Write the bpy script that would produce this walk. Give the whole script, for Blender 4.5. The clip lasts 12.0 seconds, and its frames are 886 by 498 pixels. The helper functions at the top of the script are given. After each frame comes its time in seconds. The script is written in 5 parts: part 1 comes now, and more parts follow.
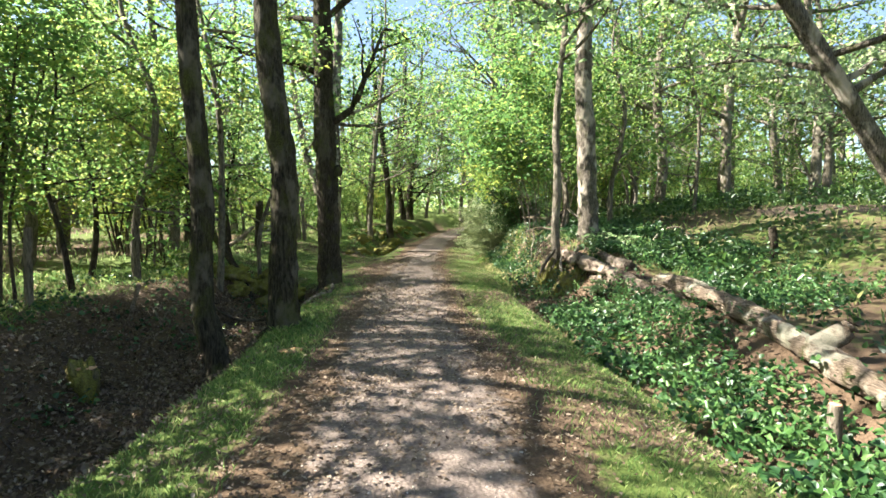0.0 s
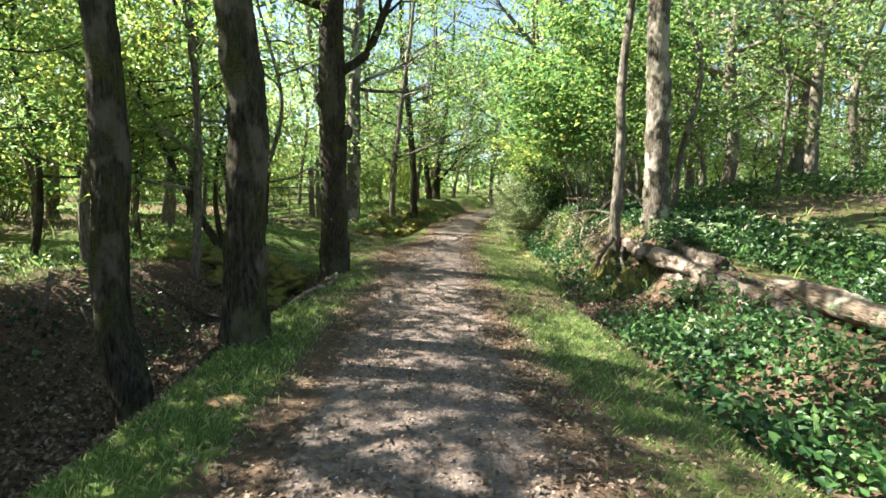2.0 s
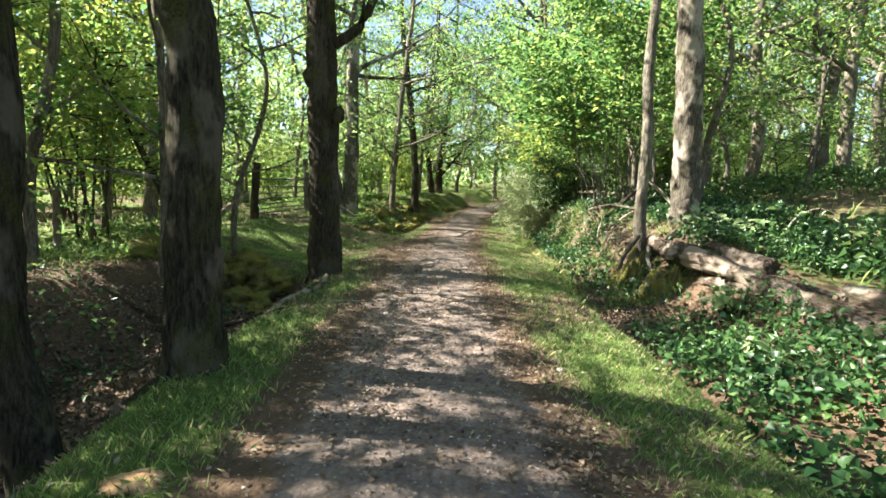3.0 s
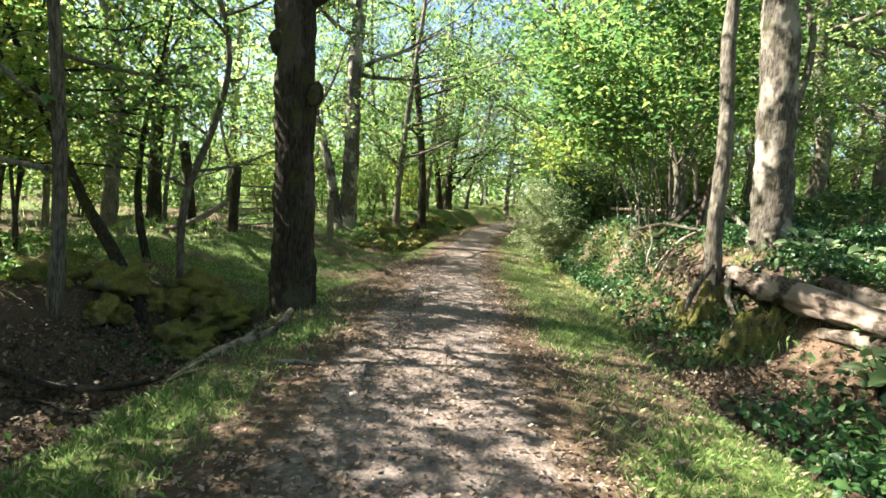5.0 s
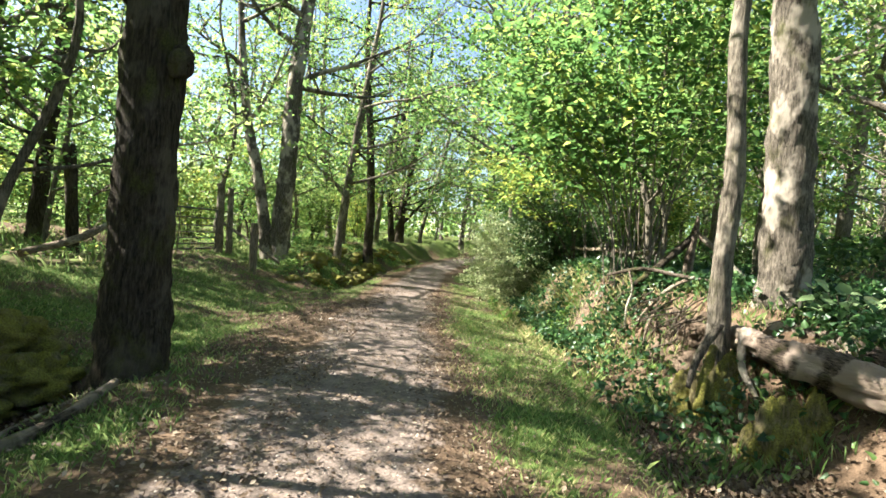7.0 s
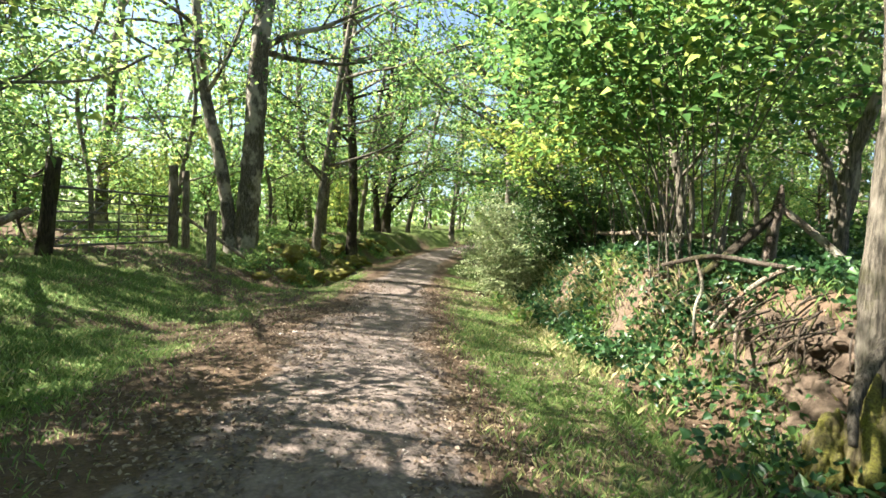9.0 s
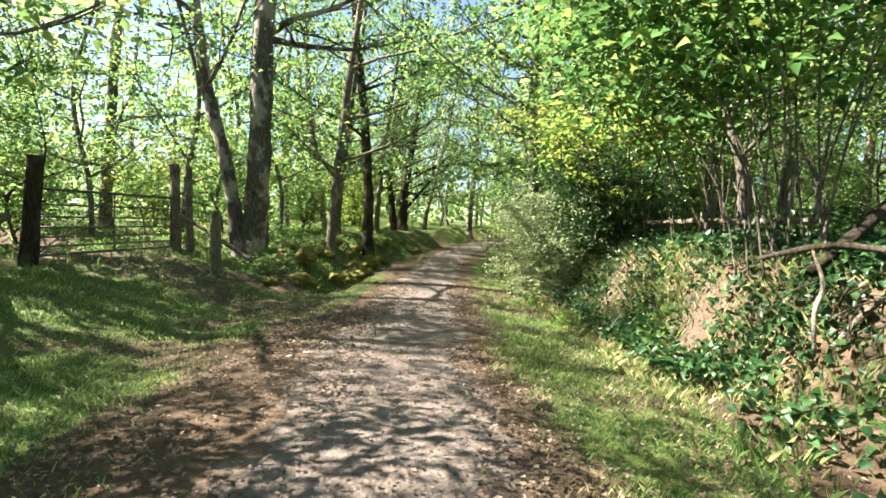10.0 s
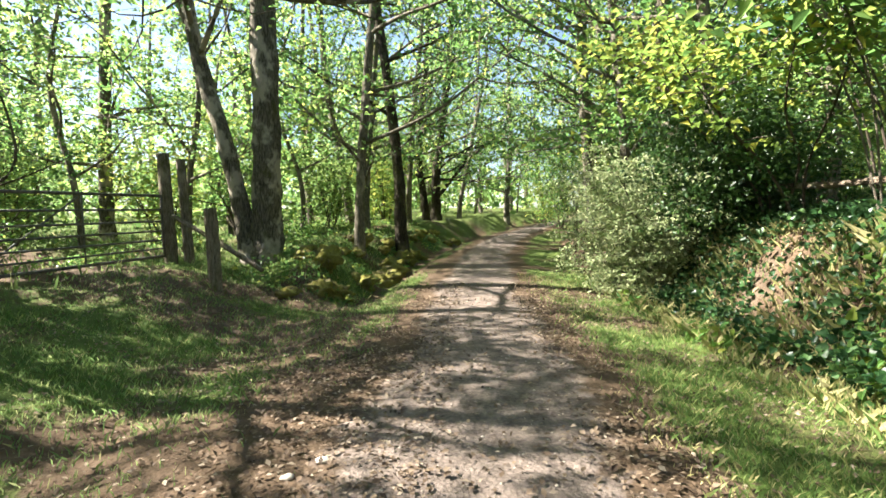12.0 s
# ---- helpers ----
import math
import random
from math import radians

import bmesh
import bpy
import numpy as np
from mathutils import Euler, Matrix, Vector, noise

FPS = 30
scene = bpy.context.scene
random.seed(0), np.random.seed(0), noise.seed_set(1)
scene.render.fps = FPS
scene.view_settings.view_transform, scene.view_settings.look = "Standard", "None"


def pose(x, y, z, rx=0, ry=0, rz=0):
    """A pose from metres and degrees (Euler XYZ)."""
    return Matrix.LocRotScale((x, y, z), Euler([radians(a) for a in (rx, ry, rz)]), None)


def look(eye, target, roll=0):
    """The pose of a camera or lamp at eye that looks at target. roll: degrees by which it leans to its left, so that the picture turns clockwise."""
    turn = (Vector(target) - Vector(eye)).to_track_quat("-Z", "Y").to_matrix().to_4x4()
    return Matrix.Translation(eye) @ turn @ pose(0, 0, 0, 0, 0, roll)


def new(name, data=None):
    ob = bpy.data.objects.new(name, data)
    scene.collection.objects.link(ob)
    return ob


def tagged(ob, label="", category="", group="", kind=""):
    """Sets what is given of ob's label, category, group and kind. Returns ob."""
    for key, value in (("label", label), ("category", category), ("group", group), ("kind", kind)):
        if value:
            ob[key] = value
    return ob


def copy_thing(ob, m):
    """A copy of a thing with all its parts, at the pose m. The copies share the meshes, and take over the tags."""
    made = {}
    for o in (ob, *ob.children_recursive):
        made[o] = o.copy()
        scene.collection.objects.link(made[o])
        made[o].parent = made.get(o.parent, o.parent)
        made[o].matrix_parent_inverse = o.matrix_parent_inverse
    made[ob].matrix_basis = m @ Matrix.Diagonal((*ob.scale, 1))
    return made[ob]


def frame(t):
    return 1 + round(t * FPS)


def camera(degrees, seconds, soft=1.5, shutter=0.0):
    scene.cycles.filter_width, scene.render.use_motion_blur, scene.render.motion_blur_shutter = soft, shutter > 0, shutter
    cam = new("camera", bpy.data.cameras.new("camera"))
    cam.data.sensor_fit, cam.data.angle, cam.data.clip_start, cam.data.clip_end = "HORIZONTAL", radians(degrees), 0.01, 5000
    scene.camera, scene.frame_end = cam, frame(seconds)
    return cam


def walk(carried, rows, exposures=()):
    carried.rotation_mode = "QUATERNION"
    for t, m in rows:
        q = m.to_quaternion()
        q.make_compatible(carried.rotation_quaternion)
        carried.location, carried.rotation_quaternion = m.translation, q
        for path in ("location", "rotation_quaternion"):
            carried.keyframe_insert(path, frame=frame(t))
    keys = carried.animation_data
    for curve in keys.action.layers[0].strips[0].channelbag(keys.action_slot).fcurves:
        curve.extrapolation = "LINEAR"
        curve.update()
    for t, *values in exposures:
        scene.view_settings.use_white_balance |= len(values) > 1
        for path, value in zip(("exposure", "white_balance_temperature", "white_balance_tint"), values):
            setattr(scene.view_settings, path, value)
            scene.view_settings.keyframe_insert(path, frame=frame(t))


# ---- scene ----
cam = camera(82.0, 12.0, 1.6)
PATH = [
    (0, (-0.004, -0.358, 1.521), (-0.009, 1.639, 1.409), 0.3),
    (0.5, (-0.011, 0.288, 1.512), (-0.031, 2.283, 1.381), 1.2),
    (1, (-0.061, 0.934, 1.494), (-0.109, 2.928, 1.346), 1.4),
    (1.5, (-0.068, 1.562, 1.477), (-0.144, 3.553, 1.305), 1.7),
    (2, (-0.135, 2.205, 1.434), (-0.239, 4.193, 1.247), 1.8),
    (2.5, (-0.174, 2.793, 1.411), (-0.265, 4.782, 1.216), 1.7),
    (3, (-0.242, 3.408, 1.388), (-0.352, 5.394, 1.18), 2.0),
    (5, (-0.398, 5.821, 1.276), (-0.542, 7.811, 1.136), 3.3),
    (5.5, (-0.357, 6.32, 1.331), (-0.475, 8.314, 1.234), 3.6),
    (6, (-0.309, 6.848, 1.305), (-0.342, 8.847, 1.256), 4.0),
    (6.5, (-0.237, 7.343, 1.299), (-0.236, 9.343, 1.275), 4.3),
    (7, (-0.201, 7.864, 1.27), (-0.183, 9.864, 1.279), 5.6),
    (7.2, (-0.16, 8.021, 1.282), (-0.132, 10.021, 1.288), 6.0),
    (8.8, (-0.323, 9.687, 1.252), (-0.249, 11.686, 1.221), 4.8),
    (9, (-0.34, 9.978, 1.227), (-0.27, 11.977, 1.2), 4.4),
    (9.5, (-0.46, 10.576, 1.205), (-0.424, 12.575, 1.164), 4.0),
    (10, (-0.566, 11.169, 1.2), (-0.553, 13.169, 1.158), 2.7),
    (10.5, (-0.668, 11.799, 1.202), (-0.686, 13.798, 1.154), 1.7),
    (11, (-0.795, 12.45, 1.2), (-0.856, 14.448, 1.129), 0.9),
    (11.5, (-0.903, 13.075, 1.179), (-0.974, 15.073, 1.097), -0.2),
    (12, (-1.08, 13.714, 1.199), (-1.181, 15.71, 1.112), -0.6),
]
walk(cam, [(t, look(eye, target, roll)) for t, eye, target, roll in PATH])

# ---- world, sun ----
SUN = Vector((-0.83, 0.07, 0.80)).normalized()
world = bpy.data.worlds.new("sky")
world.use_nodes = True
scene.world = world
wn = world.node_tree.nodes
sky = wn.new("ShaderNodeTexSky")
sky.sky_type, sky.sun_disc = "NISHITA", False
sky.sun_elevation = math.asin(SUN.z)
sky.sun_rotation = math.atan2(SUN.x, SUN.y)
world.node_tree.links.new(sky.outputs[0], wn["Background"].inputs[0])
wn["Background"].inputs[1].default_value = 0.05
sun_data = bpy.data.lights.new("sun", "SUN")
sun_data.energy, sun_data.angle, sun_data.color = 5.0, radians(0.55), (1.0, 0.95, 0.86)
sun = new("sun", sun_data)
sun.matrix_world = look(tuple(SUN * 60), (0, 0, 0))
scene.view_settings.exposure = 2.68


# ---- materials ----
def material(name, rough=0.9, spec=0.2):
    m = bpy.data.materials.new(name)
    m.use_nodes = True
    b = m.node_tree.nodes["Principled BSDF"]
    b.inputs["Roughness"].default_value = rough
    b.inputs["Specular IOR Level"].default_value = spec
    return m, m.node_tree.nodes, m.node_tree.links, b


def ramp(n, l, source, stops):
    r = n.new("ShaderNodeValToRGB")
    while len(r.color_ramp.elements) < len(stops):
        r.color_ramp.elements.new(0.5)
    for e, (p, c) in zip(r.color_ramp.elements, stops):
        e.position, e.color = p, (*c, 1)
    l.new(source, r.inputs[0])
    return r.outputs[0]


def tex(n, l, scale, detail=4, vec=None, rough=0.6):
    t = n.new("ShaderNodeTexNoise")
    t.inputs["Scale"].default_value, t.inputs["Detail"].default_value, t.inputs["Roughness"].default_value = scale, detail, rough
    if vec is not None:
        l.new(vec, t.inputs["Vector"])
    return t.outputs[0]


def mixc(n, l, fac, a, b, mode="MIX"):
    m = n.new("ShaderNodeMix")
    m.data_type, m.blend_type = "RGBA", mode
    for v, k in ((fac, 0), (a, 6), (b, 7)):
        if isinstance(v, (int, float)):
            m.inputs[k].default_value = v
        elif isinstance(v, tuple):
            m.inputs[k].default_value = (*v, 1)
        else:
            l.new(v, m.inputs[k])
    return m.outputs[2]


def calc(n, l, op, a, b=0.0, c=0.0, clamp=False):
    m = n.new("ShaderNodeMath")
    m.operation, m.use_clamp = op, clamp
    for k, v in enumerate((a, b, c)):
        if isinstance(v, (int, float)):
            m.inputs[k].default_value = v
        else:
            l.new(v, m.inputs[k])
    return m.outputs[0]


def bump(n, l, b, height, strength, dist):
    k = n.new("ShaderNodeBump")
    k.inputs["Strength"].default_value, k.inputs["Distance"].default_value = strength, dist
    l.new(height, k.inputs["Height"])
    l.new(k.outputs[0], b.inputs["Normal"])


def place(n, l, scale=(1, 1, 1)):
    c = n.new("ShaderNodeTexCoord")
    m = n.new("ShaderNodeMapping")
    m.inputs["Scale"].default_value = scale
    l.new(c.outputs["Object"], m.inputs[0])
    return m.outputs[0]


def bark(name, dark, light, moss=0.0, patch=0.35, along=(1, 1, 0.16), green=(0.1, 0.105, 0.025), lichen_dapple=0.52):
    """Ridged bark with pale patches for lichens and sun dapple, and moss that thins out by its own noise."""
    m, n, l, b = material(name, 0.95, 0.15)
    v = place(n, l, along)
    ridge = tex(n, l, 38, 8, v, 0.75)
    broad = tex(n, l, 2.3, 4, place(n, l, (1, 1, 0.6)))
    crack = tex(n, l, 44, 4, place(n, l, (1, 1, along[2] * 0.6) if along[2] < 1 else along), 0.6)
    col = ramp(n, l, ridge, [(0.38, dark), (0.66, light)])
    col = mixc(n, l, ramp(n, l, crack, [(0.36, (0.8, 0.8, 0.8)), (0.46, (0, 0, 0))]), col, tuple(c * 0.6 for c in dark))
    lich_dapple = ramp(n, l, broad, [(lichen_dapple, (0, 0, 0)), (lichen_dapple + 0.07, (1, 1, 1))])
    pale = tuple(min(0.5, c * 1.6 + 0.04) for c in light)
    col = mixc(n, l, calc(n, l, "MULTIPLY", lich_dapple, patch), col, pale)
    if moss:
        mo = ramp(n, l, tex(n, l, 3.7, 5, place(n, l, (1, 1, 0.5))), [(0.60 - 0.35 * moss, (0, 0, 0)), (0.75 - 0.3 * moss, (1, 1, 1))])
        grain = ramp(n, l, tex(n, l, 60, 3, place(n, l)), [(0.3, tuple(0.2 * c for c in green)), (0.7, green)])
        col = mixc(n, l, calc(n, l, "MULTIPLY", mo, 0.85), col, grain)
    l.new(col, b.inputs["Base Color"])
    bump(n, l, b, ridge, 1.0, 0.04)
    return m


def leaf(name, stops, trans=0.5, rough=0.4, spec=0.5):
    """Leaves: each one its own tone, light shining through them."""
    m, n, l, b = material(name, rough, spec)
    g = n.new("ShaderNodeNewGeometry")
    col = ramp(n, l, g.outputs["Random Per Island"], stops)
    col = mixc(n, l, 0.35, col, ramp(n, l, tex(n, l, 0.6, 2, place(n, l)), [(0.35, (0.5, 0.6, 0.45)), (0.65, (1.0, 1.0, 0.9))]), "MULTIPLY")
    l.new(col, b.inputs["Base Color"])
    t = n.new("ShaderNodeBsdfTranslucent")
    hs = n.new("ShaderNodeHueSaturation")
    hs.inputs["Value"].default_value, hs.inputs["Hue"].default_value, hs.inputs["Saturation"].default_value = 1.85, 0.5, 0.88
    l.new(col, hs.inputs["Color"])
    l.new(hs.outputs[0], t.inputs[0])
    x = n.new("ShaderNodeMixShader")
    x.inputs[0].default_value = trans
    l.new(b.outputs[0], x.inputs[1])
    l.new(t.outputs[0], x.inputs[2])
    l.new(x.outputs[0], n["Material Output"].inputs[0])
    return m


M_BARK_DARK = bark("bark_dark", (0.014, 0.011, 0.008), (0.08, 0.064, 0.045), 0.2, 0.3)
# grey bark: strong pale blotches, part bark, part dappled sunlight put into the colour
M_BARK_GREY = bark("bark_grey", (0.04, 0.034, 0.026), (0.21, 0.18, 0.14), 0.12, 0.85, lichen_dapple=0.5)
M_BARK_FAR = bark("bark_far", (0.06, 0.052, 0.04), (0.25, 0.215, 0.165), 0.12)
M_BARK_MOSS = bark("bark_mossy", (0.014, 0.012, 0.008), (0.09, 0.075, 0.05), 0.3, 0.5)
M_BRANCH = bark("branch_bark", (0.04, 0.033, 0.024), (0.13, 0.10, 0.075), 0.15)
M_DEADWOOD = bark("dead_wood", (0.09, 0.065, 0.045), (0.36, 0.28, 0.21), 0.06, 0.5, (1.6, 0.12, 1.6))
M_DEADBARK = bark("dead_bark", (0.02, 0.014, 0.01), (0.19, 0.145, 0.11), 0.12, 0.85, (1.4, 0.16, 1.4), lichen_dapple=0.46)
M_MOSSY = bark("mossy_wood", (0.06, 0.05, 0.03), (0.25, 0.2, 0.13), 0.72, green=(0.32, 0.3, 0.055))
M_POST = bark("weathered_post", (0.10, 0.08, 0.06), (0.30, 0.25, 0.19), 0.25, 0.3)
M_LEAF = leaf("oak_leaves", [(0.0, (0.03, 0.085, 0.018)), (0.55, (0.07, 0.15, 0.03)), (0.85, (0.13, 0.21, 0.036)), (1.0, (0.25, 0.27, 0.04))], 0.58)
M_LEAF_LIGHT = leaf("hazel_leaves", [(0.0, (0.05, 0.125, 0.025)), (0.5, (0.105, 0.205, 0.04)), (0.85, (0.19, 0.26, 0.045)), (1.0, (0.32, 0.32, 0.045))], 0.58)
M_LEAF_DARK = leaf("shrub_leaves", [(0.0, (0.02, 0.055, 0.012)), (0.7, (0.04, 0.095, 0.02)), (1.0, (0.09, 0.15, 0.03))], 0.3)
M_LEAF_YELLOW = leaf("yellowing_leaves", [(0.0, (0.10, 0.18, 0.02)), (0.45, (0.16, 0.24, 0.03)), (0.8, (0.28, 0.3, 0.04)), (1.0, (0.42, 0.36, 0.05))])
# lighter copy for background foliage: bright sunlight put into the leaf colour
M_LEAF_SUNLIT = leaf("sunlit_woodland_leaves", [(0.0, (0.08, 0.16, 0.04)), (0.5, (0.15, 0.24, 0.06)), (1.0, (0.28, 0.32, 0.08))], 0.6)
M_NETTLE = leaf("nettle_leaves", [(0.0, (0.04, 0.11, 0.03)), (0.6, (0.085, 0.18, 0.05)), (1.0, (0.15, 0.25, 0.075))], 0.4)
# paled so the leaning oak's crown carries the sun's glare in its colour
M_LEAF_PALE = leaf("sunlit_pale_leaves", [(0.0, (0.11, 0.18, 0.07)), (0.5, (0.2, 0.28, 0.12)), (1.0, (0.34, 0.38, 0.2))], 0.55)
M_IVY = leaf("ivy_leaves", [(0.0, (0.013, 0.045, 0.015)), (0.6, (0.032, 0.085, 0.025)), (1.0, (0.085, 0.16, 0.05))], 0.28, 0.4, 0.4)
M_GRASS = leaf("grass_blades", [(0.0, (0.075, 0.135, 0.035)), (0.55, (0.145, 0.23, 0.065)), (0.85, (0.24, 0.3, 0.1)), (1.0, (0.4, 0.35, 0.17))], 0.45, 0.6, 0.2)
M_PALEGRASS = leaf("pale_broom", [(0.0, (0.2, 0.26, 0.12)), (0.6, (0.32, 0.36, 0.18)), (1.0, (0.46, 0.46, 0.28))], 0.35, 0.6, 0.2)
M_STRAW = leaf("dry_grass_blades", [(0.0, (0.16, 0.17, 0.06)), (0.5, (0.32, 0.29, 0.13)), (1.0, (0.5, 0.43, 0.24))], 0.3, 0.6, 0.2)
M_LITTER = leaf("dead_leaves", [(0.0, (0.055, 0.037, 0.026)), (0.4, (0.13, 0.088, 0.06)), (0.8, (0.23, 0.165, 0.12)), (1.0, (0.34, 0.27, 0.21))], 0.12, 0.7, 0.2)


def ground_material():
    m, n, l, b = material("woodland_ground", 0.95, 0.15)
    at = n.new("ShaderNodeAttribute")
    at.attribute_name = "cover"
    sep = n.new("ShaderNodeSeparateColor")
    l.new(at.outputs["Color"], sep.inputs[0])
    v = place(n, l)
    fine, mid, big = tex(n, l, 55, 6, v, 0.7), tex(n, l, 7, 5, v), tex(n, l, 0.9, 4, v)
    vor = n.new("ShaderNodeTexVoronoi")
    vor.inputs["Scale"].default_value = 34
    l.new(v, vor.inputs[0])
    stone = ramp(n, l, vor.outputs["Distance"], [(0.0, (0.27, 0.212, 0.178)), (0.55, (0.145, 0.111, 0.09)), (0.9, (0.07, 0.052, 0.04))])
    gravel = mixc(n, l, 0.6, stone, ramp(n, l, mid, [(0.3, (0.08, 0.063, 0.053)), (0.7, (0.245, 0.198, 0.17))]))
    litter = mixc(n, l, 0.5, ramp(n, l, fine, [(0.3, (0.03, 0.02, 0.013)), (0.7, (0.18, 0.118, 0.075))]), ramp(n, l, big, [(0.3, (0.045, 0.032, 0.02)), (0.7, (0.14, 0.095, 0.06))]))
    turf = mixc(n, l, 0.5, ramp(n, l, fine, [(0.3, (0.035, 0.055, 0.012)), (0.7, (0.11, 0.15, 0.035))]), ramp(n, l, mid, [(0.3, (0.055, 0.08, 0.02)), (0.7, (0.12, 0.16, 0.04))]))
    soil = mixc(n, l, 0.5, ramp(n, l, mid, [(0.3, (0.055, 0.04, 0.028)), (0.7, (0.145, 0.108, 0.076))]), ramp(n, l, fine, [(0.3, (0.05, 0.036, 0.025)), (0.7, (0.165, 0.122, 0.086))]))

    def mask(chan, w=0.9):
        s = calc(n, l, "ADD", sep.outputs[chan], calc(n, l, "MULTIPLY", calc(n, l, "SUBTRACT", mid, 0.5), w))
        return calc(n, l, "MULTIPLY_ADD", calc(n, l, "SUBTRACT", s, 0.5), 4.0, 0.5, True)
    col = mixc(n, l, mask(1), litter, turf)
    col = mixc(n, l, mask(2), col, soil)
    col = mixc(n, l, mask(0), col, gravel)
    l.new(col, b.inputs["Base Color"])
    bump(n, l, b, calc(n, l, "ADD", fine, vor.outputs["Distance"]), 0.6, 0.02)
    return m


M_GROUND = ground_material()


def stone():
    m, n, l, b = material("gravel_chips", 0.9, 0.2)
    g = n.new("ShaderNodeNewGeometry")
    l.new(ramp(n, l, g.outputs["Random Per Island"], [(0.0, (0.12, 0.09, 0.07)), (0.6, (0.3, 0.25, 0.2)), (1.0, (0.52, 0.46, 0.39))]), b.inputs["Base Color"])
    return m


M_STONE = stone()


def sand():
    m, n, l, b = material("dry_sand", 0.95, 0.1)
    l.new(ramp(n, l, tex(n, l, 40, 5, place(n, l)), [(0.3, (0.30, 0.17, 0.08)), (0.7, (0.52, 0.34, 0.19))]), b.inputs["Base Color"])
    return m


M_SAND = sand()


def earth():
    m, n, l, b = material("bare_earth", 0.95, 0.1)
    v = place(n, l)
    fine, mid = tex(n, l, 45, 6, v, 0.7), tex(n, l, 6, 4, v)
    l.new(mixc(n, l, 0.5, ramp(n, l, fine, [(0.3, (0.04, 0.028, 0.02)), (0.7, (0.17, 0.125, 0.088))]), ramp(n, l, mid, [(0.35, (0.05, 0.036, 0.025)), (0.65, (0.19, 0.14, 0.1))])), b.inputs["Base Color"])
    bump(n, l, b, calc(n, l, "ADD", fine, mid), 0.8, 0.04)
    return m


M_EARTH = earth()


def metal():
    m, n, l, b = material("weathered_galvanised_steel", 0.55, 0.5)
    b.inputs["Metallic"].default_value = 0.4
    l.new(ramp(n, l, tex(n, l, 14, 5, place(n, l)), [(0.3, (0.05, 0.036, 0.03)), (0.6, (0.13, 0.12, 0.11))]), b.inputs["Base Color"])
    return m


M_STEEL = metal()


def cutwood():
    m, n, l, b = material("sawn_end_grain", 0.8, 0.2)
    l.new(ramp(n, l, tex(n, l, 30, 4, place(n, l)), [(0.3, (0.34, 0.16, 0.08)), (0.7, (0.55, 0.33, 0.2))]), b.inputs["Base Color"])
    return m


M_CUT = cutwood()

# ---- mesh helpers ----
RNG = np.random.default_rng(7)


def mesh_object(name, verts, faces, mat, parent=None, label="", smooth=False):
    me = bpy.data.meshes.new(name)
    verts = np.asarray(verts, dtype=np.float32).reshape(-1, 3)
    if isinstance(faces, np.ndarray):
        k = faces.shape[1]
        me.vertices.add(len(verts))
        me.vertices.foreach_set("co", verts.ravel())
        me.loops.add(faces.size)
        me.loops.foreach_set("vertex_index", faces.astype(np.int32).ravel())
        me.polygons.add(len(faces))
        me.polygons.foreach_set("loop_start", np.arange(0, faces.size, k, dtype=np.int32))
        me.update(calc_edges=True)
    else:
        me.from_pydata([tuple(map(float, v)) for v in verts], [], faces)
    if smooth:
        me.polygons.foreach_set("use_smooth", np.ones(len(me.polygons), dtype=bool))
    me.materials.append(mat)
    ob = new(name, me)
    if parent is not None:
        ob.parent = parent
    if label:
        ob["label"] = label
    return ob


def root(name, at, label, category, group="", kind=""):
    e = new(name)
    e.location = at
    e.empty_display_size = 0.2
    return tagged(e, label, category, group, kind)


def curve(pts, per=6):
    """Catmull-Rom through the points."""
    p = np.asarray(pts, float)
    p = np.vstack([2 * p[0] - p[1], p, 2 * p[-1] - p[-2]])
    out = []
    for i in range(1, len(p) - 2):
        for t in np.linspace(0, 1, per, endpoint=False):
            a, b, c, d = p[i - 1], p[i], p[i + 1], p[i + 2]
            out.append(0.5 * (2 * b + (c - a) * t + (2 * a - 5 * b + 4 * c - d) * t * t + (3 * b - a - 3 * c + d) * t ** 3))
    out.append(p[-2])
    return np.array(out)


